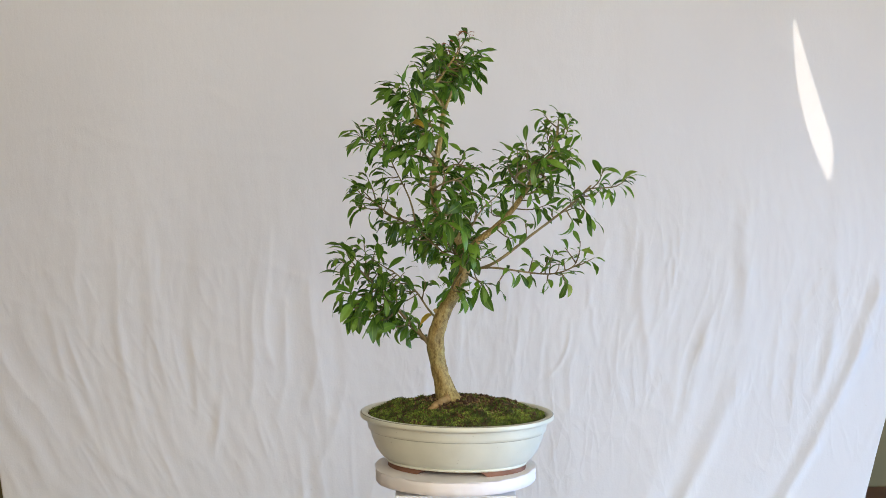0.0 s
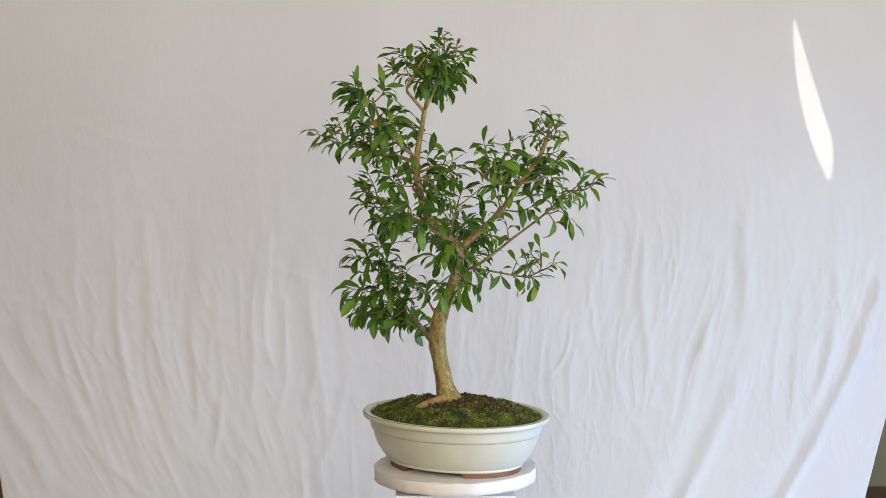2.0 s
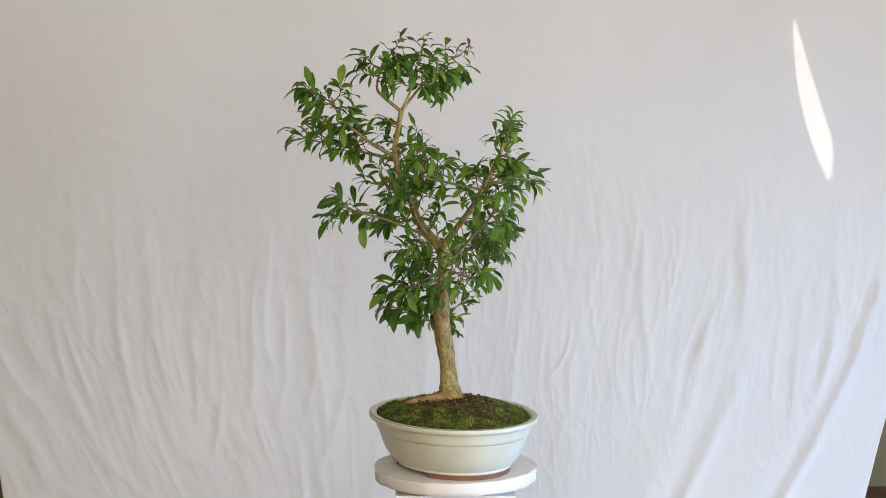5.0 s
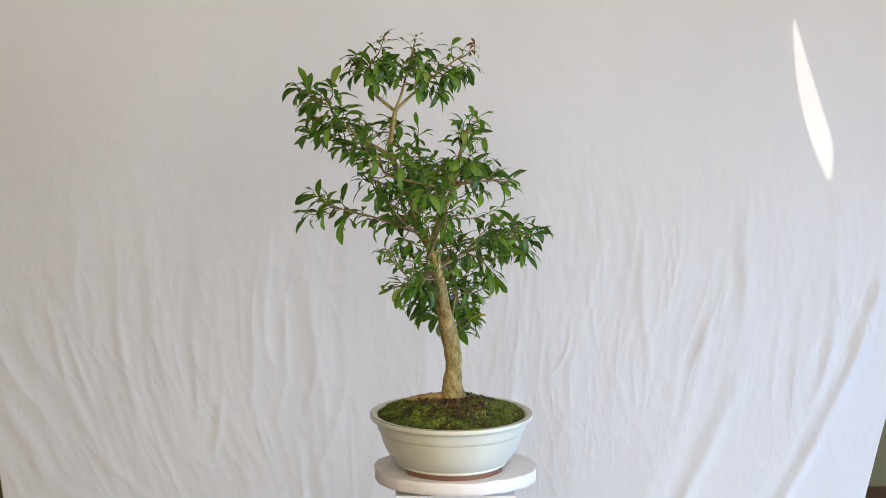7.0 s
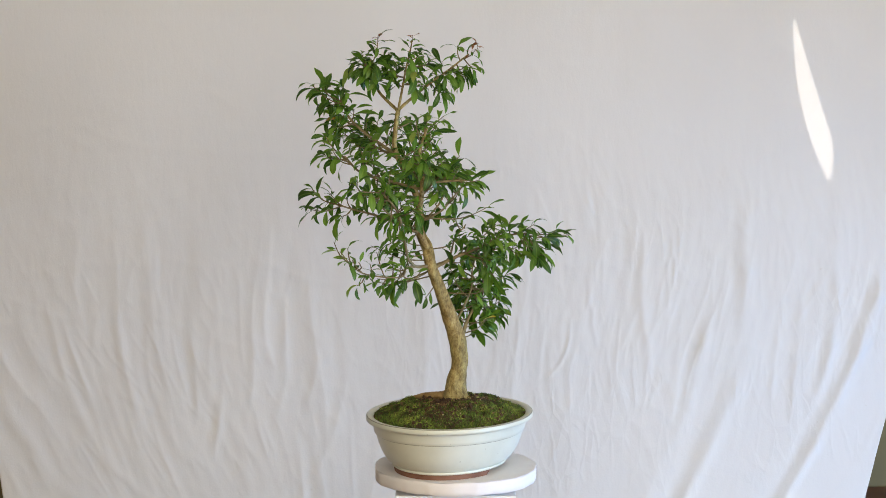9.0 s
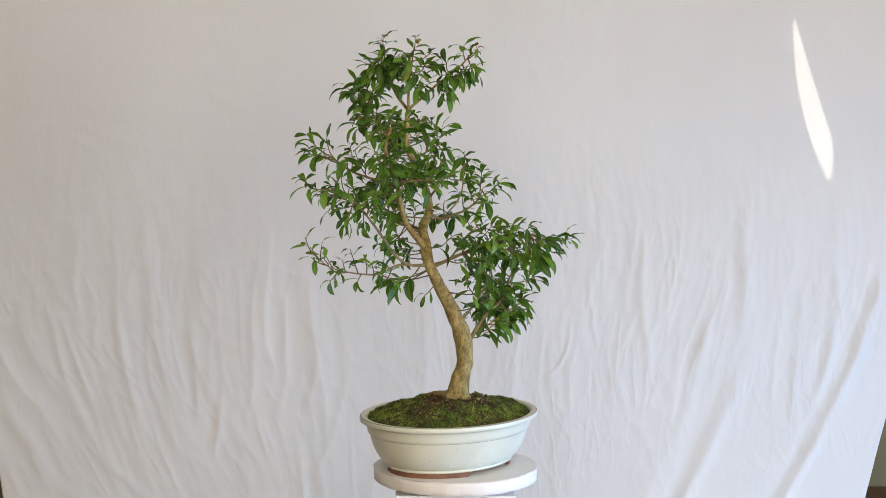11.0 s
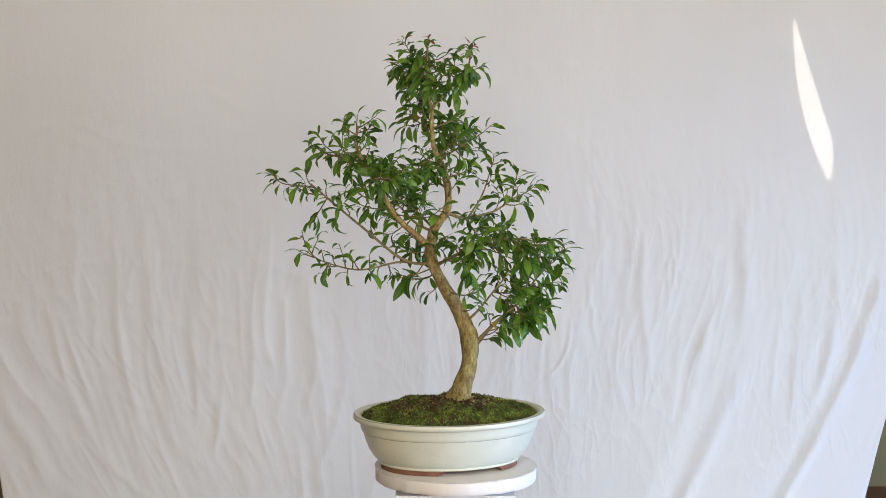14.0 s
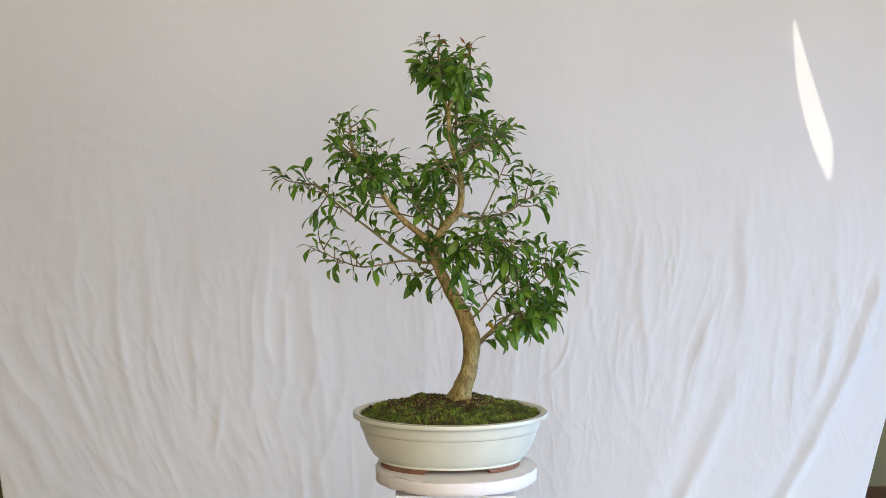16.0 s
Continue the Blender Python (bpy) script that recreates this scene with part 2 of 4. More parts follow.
def window(name, along, at, o0, o1, z0, z1):
    win = tagged(new(name), "unseen white painted window with two panes", "", "", "structure")
    mid = (o0 + o1) / 2
    strips = [(o0, o0 + 0.06, z0, z1), (o1 - 0.06, o1, z0, z1), (mid - 0.03, mid + 0.03, z0 + 0.06, z1 - 0.06),
              (o0 + 0.06, o1 - 0.06, z0, z0 + 0.06), (o0 + 0.06, o1 - 0.06, z1 - 0.06, z1)]
    for u0, u1, a, b in strips:
        sizes = (at, at + 0.05, u0, u1, a, b) if along == "y" else (u0, u1, at - 0.05, at, a, b)
        box_part("window_frame", sizes, FRAME_PAINT, win)
    for u0, u1 in ((o0 + 0.06, mid - 0.03), (mid + 0.03, o1 - 0.06)):
        sizes = (at + 0.02, at + 0.026, u0, u1, z0 + 0.06, z1 - 0.06) if along == "y" else (u0, u1, at - 0.026, at - 0.02, z0 + 0.06, z1 - 0.06)
        box_part("pane", sizes, GLASS, win).visible_shadow = False
    return win


window("window_1", "y", XE + 0.04, -2.9, 0.15, 0.3, 2.15)
window("window_2", "x", YS - 0.06, -1.35, 1.85, 0.8, 2.45)


def curtain(name, x_far, edge, sway):
    """An unseen curtain added in the south window to shape the sun's patch, its free edge given as x at each height."""
    bm = bmesh.new()
    rows, cols = 300, 50
    grid = []
    for j in range(rows + 1):
        z = 0.7 + (2.52 - 0.7) * j / rows
        line = []
        for i in range(cols + 1):
            u = i / cols
            x = x_far + (edge(z) - x_far) * u
            wave = math.sin(u * 42 + sway) * 0.02 * (1 - smoothstep(0.9, 1.0, u))
            line.append(bm.verts.new((x, YS + 0.04 + wave, z)))
        grid.append(line)
    for j in range(rows):
        for i in range(cols):
            bm.faces.new((grid[j][i], grid[j][i + 1], grid[j + 1][i + 1], grid[j + 1][i]))
    tagged(part(name, bm, DRAPE, None), "unseen brown curtain added to cut the sun to a sliver", "curtain", "window curtains")


# Two added blockers, out of view, leave a slim gap for the sun: it starts at GAP_TOP and closes at GAP_LOW.
REACH = 0.98 - (YS + 0.04)
DX, DZ = SUN_WAY.x * REACH, -SUN_WAY.z * REACH


def gap_left(z):
    s = min(1.25, max(0.0, (1.575 - (z - DZ)) / 0.385))
    return 0.781 - DX + 0.090 * s ** 2.25


def gap_right(z):
    s = (1.575 - (z - DZ)) / 0.385
    if s < 0 or s > 1:
        return gap_left(z) - 0.004
    if s < 0.73:
        return 0.783 - DX + 0.092 * (s / 0.73) ** 1.08
    k = (s - 0.73) / 0.27
    return 0.783 - DX + 0.092 + 0.004 * math.sin(k * 3.0) - 0.006 * k * k


curtain("curtain", -1.42, gap_left, 0.3)
curtain("curtain", 1.93, gap_right, 1.9)


# ---- the sheet ----
def ridged(q, z, fq, fz, seed):
    """Sharp-crested waves along z, between 0 and 1, that come and go."""
    n = noise.noise(Vector((q * fq, z * fz, seed)))
    keep = smoothstep(-0.25, 0.35, noise.noise(Vector((q * fq * 0.35, z * fz * 1.6, seed + 20))))
    return max(0.0, 1 - 2.6 * abs(n)) ** 1.4 * keep


# Single folds: x and z where each begins, bends and ends, its width and its depth.
FOLDS_EAST = [(1.01, 1.052, 0.929, 0.762, 0.784, 0.493, 0.018, 0.017),
         (1.013, 0.709, 0.96, 0.58, 0.886, 0.469, 0.006, 0.004),
         (0.718, 0.842, 0.647, 0.67, 0.542, 0.483, 0.021, 0.012),
         (0.692, 1.17, 0.679, 1.026, 0.678, 0.828, 0.016, 0.009),
         (0.608, 0.908, 0.562, 0.722, 0.514, 0.568, 0.016, 0.010),
         (0.448, 1.092, 0.445, 0.96, 0.463, 0.722, 0.012, 0.007),
         (0.271, 0.888, 0.219, 0.735, 0.154, 0.68, 0.005, 0.0035),
         (0.82, 0.987, 0.801, 0.802, 0.791, 0.618, 0.01, 0.005),
         (0.89, 1.052, 0.891, 0.881, 0.845, 0.67, 0.014, 0.008),
         (0.769, 0.881, 0.754, 0.775, 0.75, 0.644, 0.008, 0.003),
         (0.328, 1.066, 0.327, 0.908, 0.344, 0.775, 0.006, 0.002),
         (0.498, 1.105, 0.509, 1.039, 0.519, 0.96, 0.005, 0.0025)]
FOLDS_WEST = [(-1.063, 0.775, -0.997, 0.605, -0.869, 0.469, 0.0255, 0.00756),
         (-0.905, 0.775, -0.853, 0.618, -0.721, 0.483, 0.0187, 0.0054),
         (-0.948, 0.934, -0.924, 0.828, -0.887, 0.709, 0.0102, 0.0027),
         (-0.777, 0.934, -0.761, 0.775, -0.708, 0.605, 0.0136, 0.00324),
         (-0.7, 0.881, -0.705, 0.775, -0.696, 0.67, 0.0085, 0.00216),
         (-0.595, 0.842, -0.59, 0.722, -0.595, 0.593, 0.01105, 0.0027),
         (-0.537, 0.775, -0.535, 0.644, -0.56, 0.531, 0.0119, 0.00432),
         (-0.47, 0.881, -0.458, 0.749, -0.483, 0.568, 0.0102, 0.00216),
         (-0.391, 0.96, -0.386, 0.775, -0.418, 0.593, 0.0102, 0.00243),
         (-0.313, 0.881, -0.32, 0.722, -0.365, 0.568, 0.0102, 0.00216),
         (-0.811, 0.908, -0.832, 0.802, -0.821, 0.709, 0.0085, 0.00162),
         (-0.248, 0.775, -0.261, 0.644, -0.324, 0.507, 0.0119, 0.0027)]


def fold_relief(xs, z):
    """How far the single folds stand proud at one height, for a row of places across the sheet."""
    total = np.zeros(len(xs))
    for x0, z0, x1, z1, x2, z2, wide, deep in FOLDS_EAST + FOLDS_WEST:
        if z > z0:
            continue
        fade = smoothstep(z0, z0 - 0.3 * (z0 - z2), z) * (1.0 if z2 < 0.52 else 1 - smoothstep(z2 + 0.25 * (z0 - z2), z2, z))
        if fade <= 0:
            continue
        zz = max(z, 0.40)
        at = (x0 * (zz - z1) * (zz - z2) / ((z0 - z1) * (z0 - z2)) + x1 * (zz - z0) * (zz - z2) / ((z1 - z0) * (z1 - z2))
              + x2 * (zz - z0) * (zz - z1) / ((z2 - z0) * (z2 - z1)))
        at += 0.010 * noise.noise(Vector((z * 7.0, x0 * 9.0, 3.0))) + 0.004 * noise.noise(Vector((z * 24.0, x0 * 9.0, 5.0)))
        uneven = 0.55 + 0.75 * max(-0.5, noise.noise(Vector((z * 9.0, x0 * 13.0, 8.0))))
        d = (xs - at) / (wide * (0.70 + 0.30 * fade))
        total += fade * deep * uneven * (np.exp(-np.abs(d) ** (2.0 if wide > 0.012 else 1.5)) - 0.22 * np.exp(-((d + 1.8) / 1.0) ** 2))
    return total


def sheet():
    """A bed sheet hung flat at the top; below it is drawn in towards the middle and falls in folds, and it runs forward at the foot."""
    half = 1.02
    bm = bmesh.new()
    cols, rows = 680, 360
    top, bottom = 1.86, 0.02
    grid = []
    for j in range(rows + 1):
        z = top + (bottom - top) * (j / rows)
        s = max(0.0, (1.07 - z) / 0.62)
        loose = smoothstep(1.36, 0.72, z)
        begin = smoothstep(1.42, 1.05, z)
        run = 1.0 * max(0.0, 0.74 - z) ** 2
        xs, fs = [], []
        for i in range(cols + 1):
            q = -1.08 + (1.066 + 1.08) * i / cols
            pull = 0.15 + 0.10 * smoothstep(-0.2, 0.4, q) - 0.118 * smoothstep(1.0, 1.066, q) - 0.08 * smoothstep(0.90, 1.08, -q)
            x = q * (1 - pull * min(1.5, s) ** (2.15 - 0.45 * smoothstep(-0.3, 0.3, q)))
            east = smoothstep(0.0, 0.75, q)
            wander = 0.04 * noise.noise(Vector((q * 2.0, z * 3.2, 6.6)))
            west = smoothstep(0.05, -0.25, q)
            w = (q + wander + west * (q + 0.52) * 0.20 * min(1.3, s) ** 1.7) * (1 - 0.42 * west)
            start = begin * (1 - west) + west * smoothstep(1.26, 0.86, z)
            calm = 1 - 0.8 * smoothstep(0.74, 0.60, z) * smoothstep(-0.35, -0.05, q)
            n1 = noise.noise(Vector((w * 4.3, z * 0.9, 3.1)))
            n2 = noise.noise(Vector((w * 10.0 + 4, z * 1.5, 7.7)))
            f = loose * (0.004 * (1 - abs(n1) * 2.2) + 0.0030 * n2)
            f += calm * start * (0.0018 + 0.0016 * west) * ridged(w, z, 15.0, 1.9, 1.3)
            f += calm * start * (0.0012 + 0.0006 * west) * ridged(w, z, 30.0, 3.4, 5.9)
            f += calm * begin * 0.0022 * ridged(w - 0.20 * z, z, 16.0, 6.0, 9.4) * (0.15 + 0.85 * east)
            f += calm * begin * 0.0020 * ridged(w + 0.22 * z, z, 13.0, 5.0, 15.4) * (0.1 + 0.9 * east)
            f += calm * start * 0.0010 * ridged(w + 0.15 * z, z, 46.0, 9.0, 12.1)
            f += calm * begin * 0.0010 * noise.noise(Vector((w * 55.0, z * 16.0, 4.4)))
            f += 0.0009 * ridged(w + 0.45 * z, z, 9.0, 8.0, 31.0) + 0.0007 * ridged(w - 0.6 * z, z, 12.0, 7.0, 37.0)
            f += 0.0014 * noise.noise(Vector((q * 3.0, z * 3.0, 2.2)))
            f += west * start * (0.0014 * noise.noise(Vector((w * 30.0, z * 2.6, 21.0))) + 0.0012 * noise.noise(Vector((w * 62.0, z * 4.5, 27.0))))
            xs.append(x * half)
            fs.append(f)
        relief = fold_relief(np.array(xs), z)
        grid.append([bm.verts.new((x, 0.985 - run - f - r, z)) for x, f, r in zip(xs, fs, relief.tolist())])
    for j in range(rows):
        for i in range(cols):
            bm.faces.new((grid[j][i], grid[j + 1][i], grid[j + 1][i + 1], grid[j][i + 1]))
    ob = part("bed_sheet", bm, CLOTH, None)
    solid = ob.modifiers.new("thickness", "SOLIDIFY")
    solid.thickness, solid.offset = 0.001, -1
    tagged(ob, "creased off-white cotton sheet hung as a backdrop, gathered in folds below", "bed sheet")


sheet()

# ---- chest beside the sheet ----
chest = tagged(new("wooden_chest"), "reddish-brown wooden chest half hidden behind the sheet", "chest")
CHEST_WOOD = simple("reddish_wood", (0.11, 0.040, 0.022), (0.18, 0.075, 0.04), 0.45, 14, 60, 0.4, (0.15, 1, 1))
box_part("body", (0.98, 1.56, 1.0, 1.14, 0.0, 0.412), CHEST_WOOD, chest, bevel=0.004)
box_part("lid", (0.97, 1.57, 0.995, 1.145, 0.412, 0.442), CHEST_WOOD, chest, bevel=0.005)

# ---- pedestal and turntable ----
pedestal = tagged(new("pedestal"), "plain white box pedestal under the turntable", "pedestal")
box_part("column", (-0.1, 0.105, -0.1, 0.1, 0.0, TOP - 0.032), BOARD, pedestal, bevel=0.002)
bm = bmesh.new()
bmesh.ops.create_cone(bm, cap_ends=True, segments=40, radius1=0.07, radius2=0.07, depth=0.012)
part("swivel", bm, BOARD, pedestal, "grey swivel bearing").location = (0, 0, TOP - 0.026)

turntable = tagged(new("turntable"), "round turntable wrapped in crumpled white paper", "turntable")


def round_paper(name, levels, ragged, lift, label):
    bm = bmesh.new()
    seg = 240
    rings = []
    for k, (r, z) in enumerate(levels):
        ring = []
        for i in range(seg):
            a = 2 * math.pi * i / seg
            d = Vector((math.cos(a), math.sin(a), 0))
            wob = 1 + 0.020 * noise.noise(d * 1.6 + Vector((4, 2, 0))) + 0.006 * noise.noise(d * 5)
            edge = smoothstep(0.126, 0.141, r)
            wob += ragged * edge * (noise.noise(d * 8 + Vector((0, 0, k * 0.4))) + 0.6 * noise.noise(d * 26))
            dz = lift * edge * (noise.noise(d * 6 + Vector((2, 0, k * 0.3))) + 0.5 * noise.noise(d * 17))
            ring.append(bm.verts.new((d.x * r * wob * 0.99, d.y * r * wob * 0.99, z + dz)))
        rings.append(ring)
    for a, b in zip(rings, rings[1:]):
        for i in range(seg):
            bm.faces.new((a[i], b[i], b[(i + 1) % seg], a[(i + 1) % seg]))
    bm.faces.new(rings[0])
    bm.faces.new(rings[-1][::-1])
    part(name, bm, PAPER, turntable, label, smooth=name == "side_band")


def turntable_disc():
    round_paper("top_paper", [(0.05, 0.0), (0.10, 0.0), (0.128, 0.0), (0.1395, 0.0), (0.1428, 0.0), (0.1428, -0.0007), (0.135, -0.0009), (0.05, -0.0009)], 0.018, 0.0010, "cut white paper with an uneven edge")
    round_paper("side_band", [(0.05, -0.0016), (0.1412, -0.0016), (0.1421, -0.0022), (0.1426, -0.009), (0.1420, -0.015), (0.1424, -0.0225), (0.141, -0.0235), (0.05, -0.0235)], 0.006, 0.0010, "white paper wound round the disc's side")


turntable_disc()

# ---- the pot ----
pot = tagged(new("bonsai_pot"), "oval cream-glazed bonsai pot on brown clay feet", "plant pot")
POT = pose(0.0053, -0.0058, 0, 0, 0, -10.86)
POT_A, POT_B = 0.170, 0.1416


def oval_rings(profile, seg=128, caps=(False, False)):
    """A lathe-like oval body: rows of (inset from the lip's edge, height)."""
    bm = bmesh.new()
    rings = []
    for inset, z in profile:
        ring = []
        for i in range(seg):
            a = 2 * math.pi * i / seg
            ring.append(bm.verts.new(POT @ Vector(((POT_A - inset) * math.cos(a), (POT_B - inset) * math.sin(a), z))))
        rings.append(ring)
    for a, b in zip(rings, rings[1:]):
        for i in range(seg):
            bm.faces.new((a[i], a[(i + 1) % seg], b[(i + 1) % seg], b[i]))
    if caps[0]:
        bm.faces.new(rings[0][::-1])
    if caps[1]:
        bm.faces.new(rings[-1])
    return bm


part("body", oval_rings([(0.060, 0.0086), (0.0470, 0.0086), (0.0452, 0.0096), (0.0446, 0.0110), (0.0450, 0.0124), (0.0462, 0.0130), (0.0440, 0.0142), (0.0400, 0.0172), (0.0345, 0.0225), (0.0270, 0.0345),
                         (0.0215, 0.048), (0.0173, 0.0624), (0.0167, 0.0643)], caps=(True, False)), GLAZE, pot)
part("groove", oval_rings([(0.0171, 0.0641), (0.0163, 0.0646), (0.0155, 0.0655)]), GROOVE, pot, "darker line between the pot's body and band")
part("band", oval_rings([(0.0157, 0.0651), (0.0144, 0.0664), (0.0132, 0.0700), (0.0122, 0.0760), (0.0112, 0.0810), (0.0098, 0.0838)]), GLAZE, pot)
part("rim", oval_rings([(0.0102, 0.0832), (0.0062, 0.0846), (0.0024, 0.0858), (0.0005, 0.0868), (0.0, 0.0895), (0.0001, 0.0930), (0.0010, 0.0944)]), GLAZE, pot)
part("rim_line", oval_rings([(0.0009, 0.0943), (0.0016, 0.0950), (0.0024, 0.0953)]), GROOVE, pot, "thin dark line along the rim's edge")
part("lip", oval_rings([(0.0023, 0.0953), (0.0050, 0.0956), (0.0085, 0.0950), (0.0118, 0.0938), (0.0134, 0.0915), (0.0142, 0.080), (0.020, 0.06)]), GLAZE, pot)


def pot_foot(side):
    """One end foot, running round the pot's end, its two ends cut at a slant."""
    bm = bmesh.new()
    seg = 44
    rings = []
    for i in range(seg + 1):
        u = i / seg
        ring = []
        for inset, z in ((0.0480, 0.0094), (0.0484, 0.0), (0.068, 0.0), (0.068, 0.0094)):
            slant = radians(6) if z > 0.005 else 0
            a = -radians(54) - slant + (radians(120) + 2 * slant) * u + (math.pi if side < 0 else 0)
            ring.append(bm.verts.new(POT @ Vector(((POT_A - inset) * math.cos(a), (POT_B - inset) * math.sin(a), z))))
        rings.append(ring)
    for a, b in zip(rings, rings[1:]):
        for i in range(4):
            bm.faces.new((a[i], b[i], b[(i + 1) % 4], a[(i + 1) % 4]))
    bm.faces.new(rings[0][::-1])
    bm.faces.new(rings[-1])
    bmesh.ops.recalc_face_normals(bm, faces=bm.faces)
    part("foot", bm, CLAY, pot, "unglazed brown clay foot", smooth=False)


# Added dark slab: stands in for the shadow between the feet.
part("base", oval_rings([(0.070, 0.0030), (0.066, 0.0032), (0.064, 0.0088)], caps=(True, False)), CLAY, pot, "dark clay slab added to darken the gap between the feet")
pot_foot(1)
pot_foot(-1)


# ---- moss and soil ----
def mound(x, y):
    """Height of the planted mound at a place in the pot's own plane."""
    r = math.hypot(x / (POT_A - 0.0135), y / (POT_B - 0.0135))
    base = 0.0885 + 0.027 * (1 - min(1, r) ** 2.4)
    return base + 0.0050 * noise.noise(Vector((x * 24, y * 24, 0.4))) + 0.0042 * noise.noise(Vector((x * 66, y * 66, 2.0))), r


def planting():
    soil = tagged(new("moss_bed"), "mound of dark soil covered in green moss inside the pot", "moss", "", "stuff")
    bm = bmesh.new()
    rings = []
    for k in range(29):
        ring = []
        for i in range(120):
            a = 2 * math.pi * i / 120
            x, y = (POT_A - 0.0132) * k / 28 * math.cos(a), (POT_B - 0.0132) * k / 28 * math.sin(a)
            ring.append(bm.verts.new(POT @ Vector((x, y, mound(x, y)[0]))))
        rings.append(ring)
    for a, b in zip(rings[1:], rings[2:]):
        for i in range(120):
            bm.faces.new((a[i], b[i], b[(i + 1) % 120], a[(i + 1) % 120]))
    bm.faces.new(rings[1])
    part("soil", bm, SOIL, soil, "dark crumbly soil")
    rnd = random.Random(5)
    verts, faces = [], []
    count = 0
    while count < 30000:
        x, y = rnd.uniform(-POT_A, POT_A), rnd.uniform(-POT_B, POT_B)
        z, r = mound(x, y)
        if r > 0.985:
            continue
        p = POT @ Vector((x, y, z))
        bare = math.hypot(p.x + 0.005, p.y + 0.0) < 0.056 + 0.035 * noise.noise(Vector((x * 30, y * 30, 8)))
        along = min(1.0, max(0.0, ((p.x + 0.012) * -0.045 + p.y * -0.033) / 0.0031))
        bare = bare or math.hypot(p.x + 0.012 + 0.045 * along, p.y + 0.033 * along) < 0.012
        patch = noise.noise(Vector((x * 32, y * 32, 3.3)))
        if (bare and rnd.random() < 0.86) or (patch < -0.02 and rnd.random() < 0.75):
            continue
        count += 1
        tall = rnd.uniform(0.0018, 0.0052) * (1 + 0.7 * max(0, patch))
        wide = rnd.uniform(0.0008, 0.0019)
        turn = rnd.uniform(0, 6.283)
        lean = Vector((rnd.gauss(0, 0.9), rnd.gauss(0, 0.9), 1)).normalized()
        side = Vector((math.cos(turn), math.sin(turn), 0)) * wide
        k = len(verts)
        other = lean.cross(side)
        verts += [p - side - lean * 0.001, p + side - lean * 0.001, p + other * 1.2 - lean * 0.001, p + lean * tall]
        faces += [(k, k + 1, k + 3), (k + 1, k + 2, k + 3), (k + 2, k, k + 3)]
    me = bpy.data.meshes.new("moss")
    me.from_pydata(verts, [], faces)
    me.materials.append(MOSS)
    ob = new("moss", me)
    ob.parent = soil
    tagged(ob, "short green moss tufts", "", "", "stuff")
    crumbs = bmesh.new()
    for k in range(420):
        while True:
            x, y = rnd.gauss(0.012, 0.040), rnd.gauss(0.012, 0.034)
            z, r = mound(x, y)
            if r < 0.92:
                break
        size = rnd.choice((0.0012, 0.0016, 0.0022, 0.0030, 0.0042))
        m = POT @ Matrix.Translation((x, y, z + size * 0.45)) @ Euler([rnd.uniform(0, 6) for _ in range(3)]).to_matrix().to_4x4() @ Matrix.Diagonal((size, size * rnd.uniform(0.5, 1), size * rnd.uniform(0.5, 0.9), 1))
        bmesh.ops.create_icosphere(crumbs, subdivisions=1, radius=1.0, matrix=m)
    tagged(part("soil_crumbs", crumbs, SOIL, soil, smooth=False), "loose dark soil crumbs", "", "", "stuff")
    bm = bmesh.new()
    for k in range(420):
        while True:
            x, y = rnd.gauss(0.01, 0.07), rnd.gauss(0, 0.05)
            z, r = mound(x, y)
            if r < 0.9:
                break
        size = rnd.choice((0.0008, 0.0010, 0.0013, 0.0018))
        m = POT @ Matrix.Translation((x, y, z + size * 0.6)) @ Euler([rnd.uniform(0, 6) for _ in range(3)]).to_matrix().to_4x4() @ Matrix.Diagonal((size, size * rnd.uniform(0.6, 1), size * rnd.uniform(0.5, 0.9), 1))
        bmesh.ops.create_icosphere(bm, subdivisions=1, radius=1.0, matrix=m)
    tagged(part("grit", bm, GRIT, soil), "scattered pale grit", "", "", "stuff")
    litter = bmesh.new()
    for k in range(280):
        while True:
            x, y = rnd.gauss(0.01, 0.075), rnd.gauss(0, 0.06)
            z, r = mound(x, y)
            if r < 0.93:
                break
        size = rnd.uniform(0.0014, 0.0042)
        m = POT @ Matrix.Translation((x, y, z + 0.0025)) @ Euler((rnd.gauss(0, 0.6), rnd.gauss(0, 0.6), rnd.uniform(0, 6.3))).to_matrix().to_4x4() @ Matrix.Diagonal((size, size * rnd.uniform(0.35, 0.8), 0.0006, 1))
        bmesh.ops.create_icosphere(litter, subdivisions=1, radius=1.0, matrix=m)
    tagged(part("litter", litter, LITTER, soil), "scraps of dry brown leaf", "", "", "stuff")
    return soil


moss_bed = planting()

# ---- the tree ----
tree = tagged(new("bonsai_tree"), "young bonsai tree with a curved tan trunk and narrow green leaves", "bonsai tree")
RND = random.Random(11)


def smooth_path(points, step=0.004):
    """A Catmull-Rom line through rows of (x, y, z, radius)."""
    p = [Vector(q) for q in points]
    p = [p[0] * 2 - p[1]] + p + [p[-1] * 2 - p[-2]]
    out = []
    for i in range(1, len(p) - 2):
        n = max(2, int((p[i + 1] - p[i]).length / step))
        for k in range(n):
            t = k / n
            out.append(0.5 * (2 * p[i] + (p[i + 1] - p[i - 1]) * t + (2 * p[i - 1] - 5 * p[i] + 4 * p[i + 1] - p[i + 2]) * t * t
                              + (3 * p[i] - p[i - 1] - 3 * p[i + 1] + p[i + 2]) * t ** 3))
    out.append(p[-2])
    return out


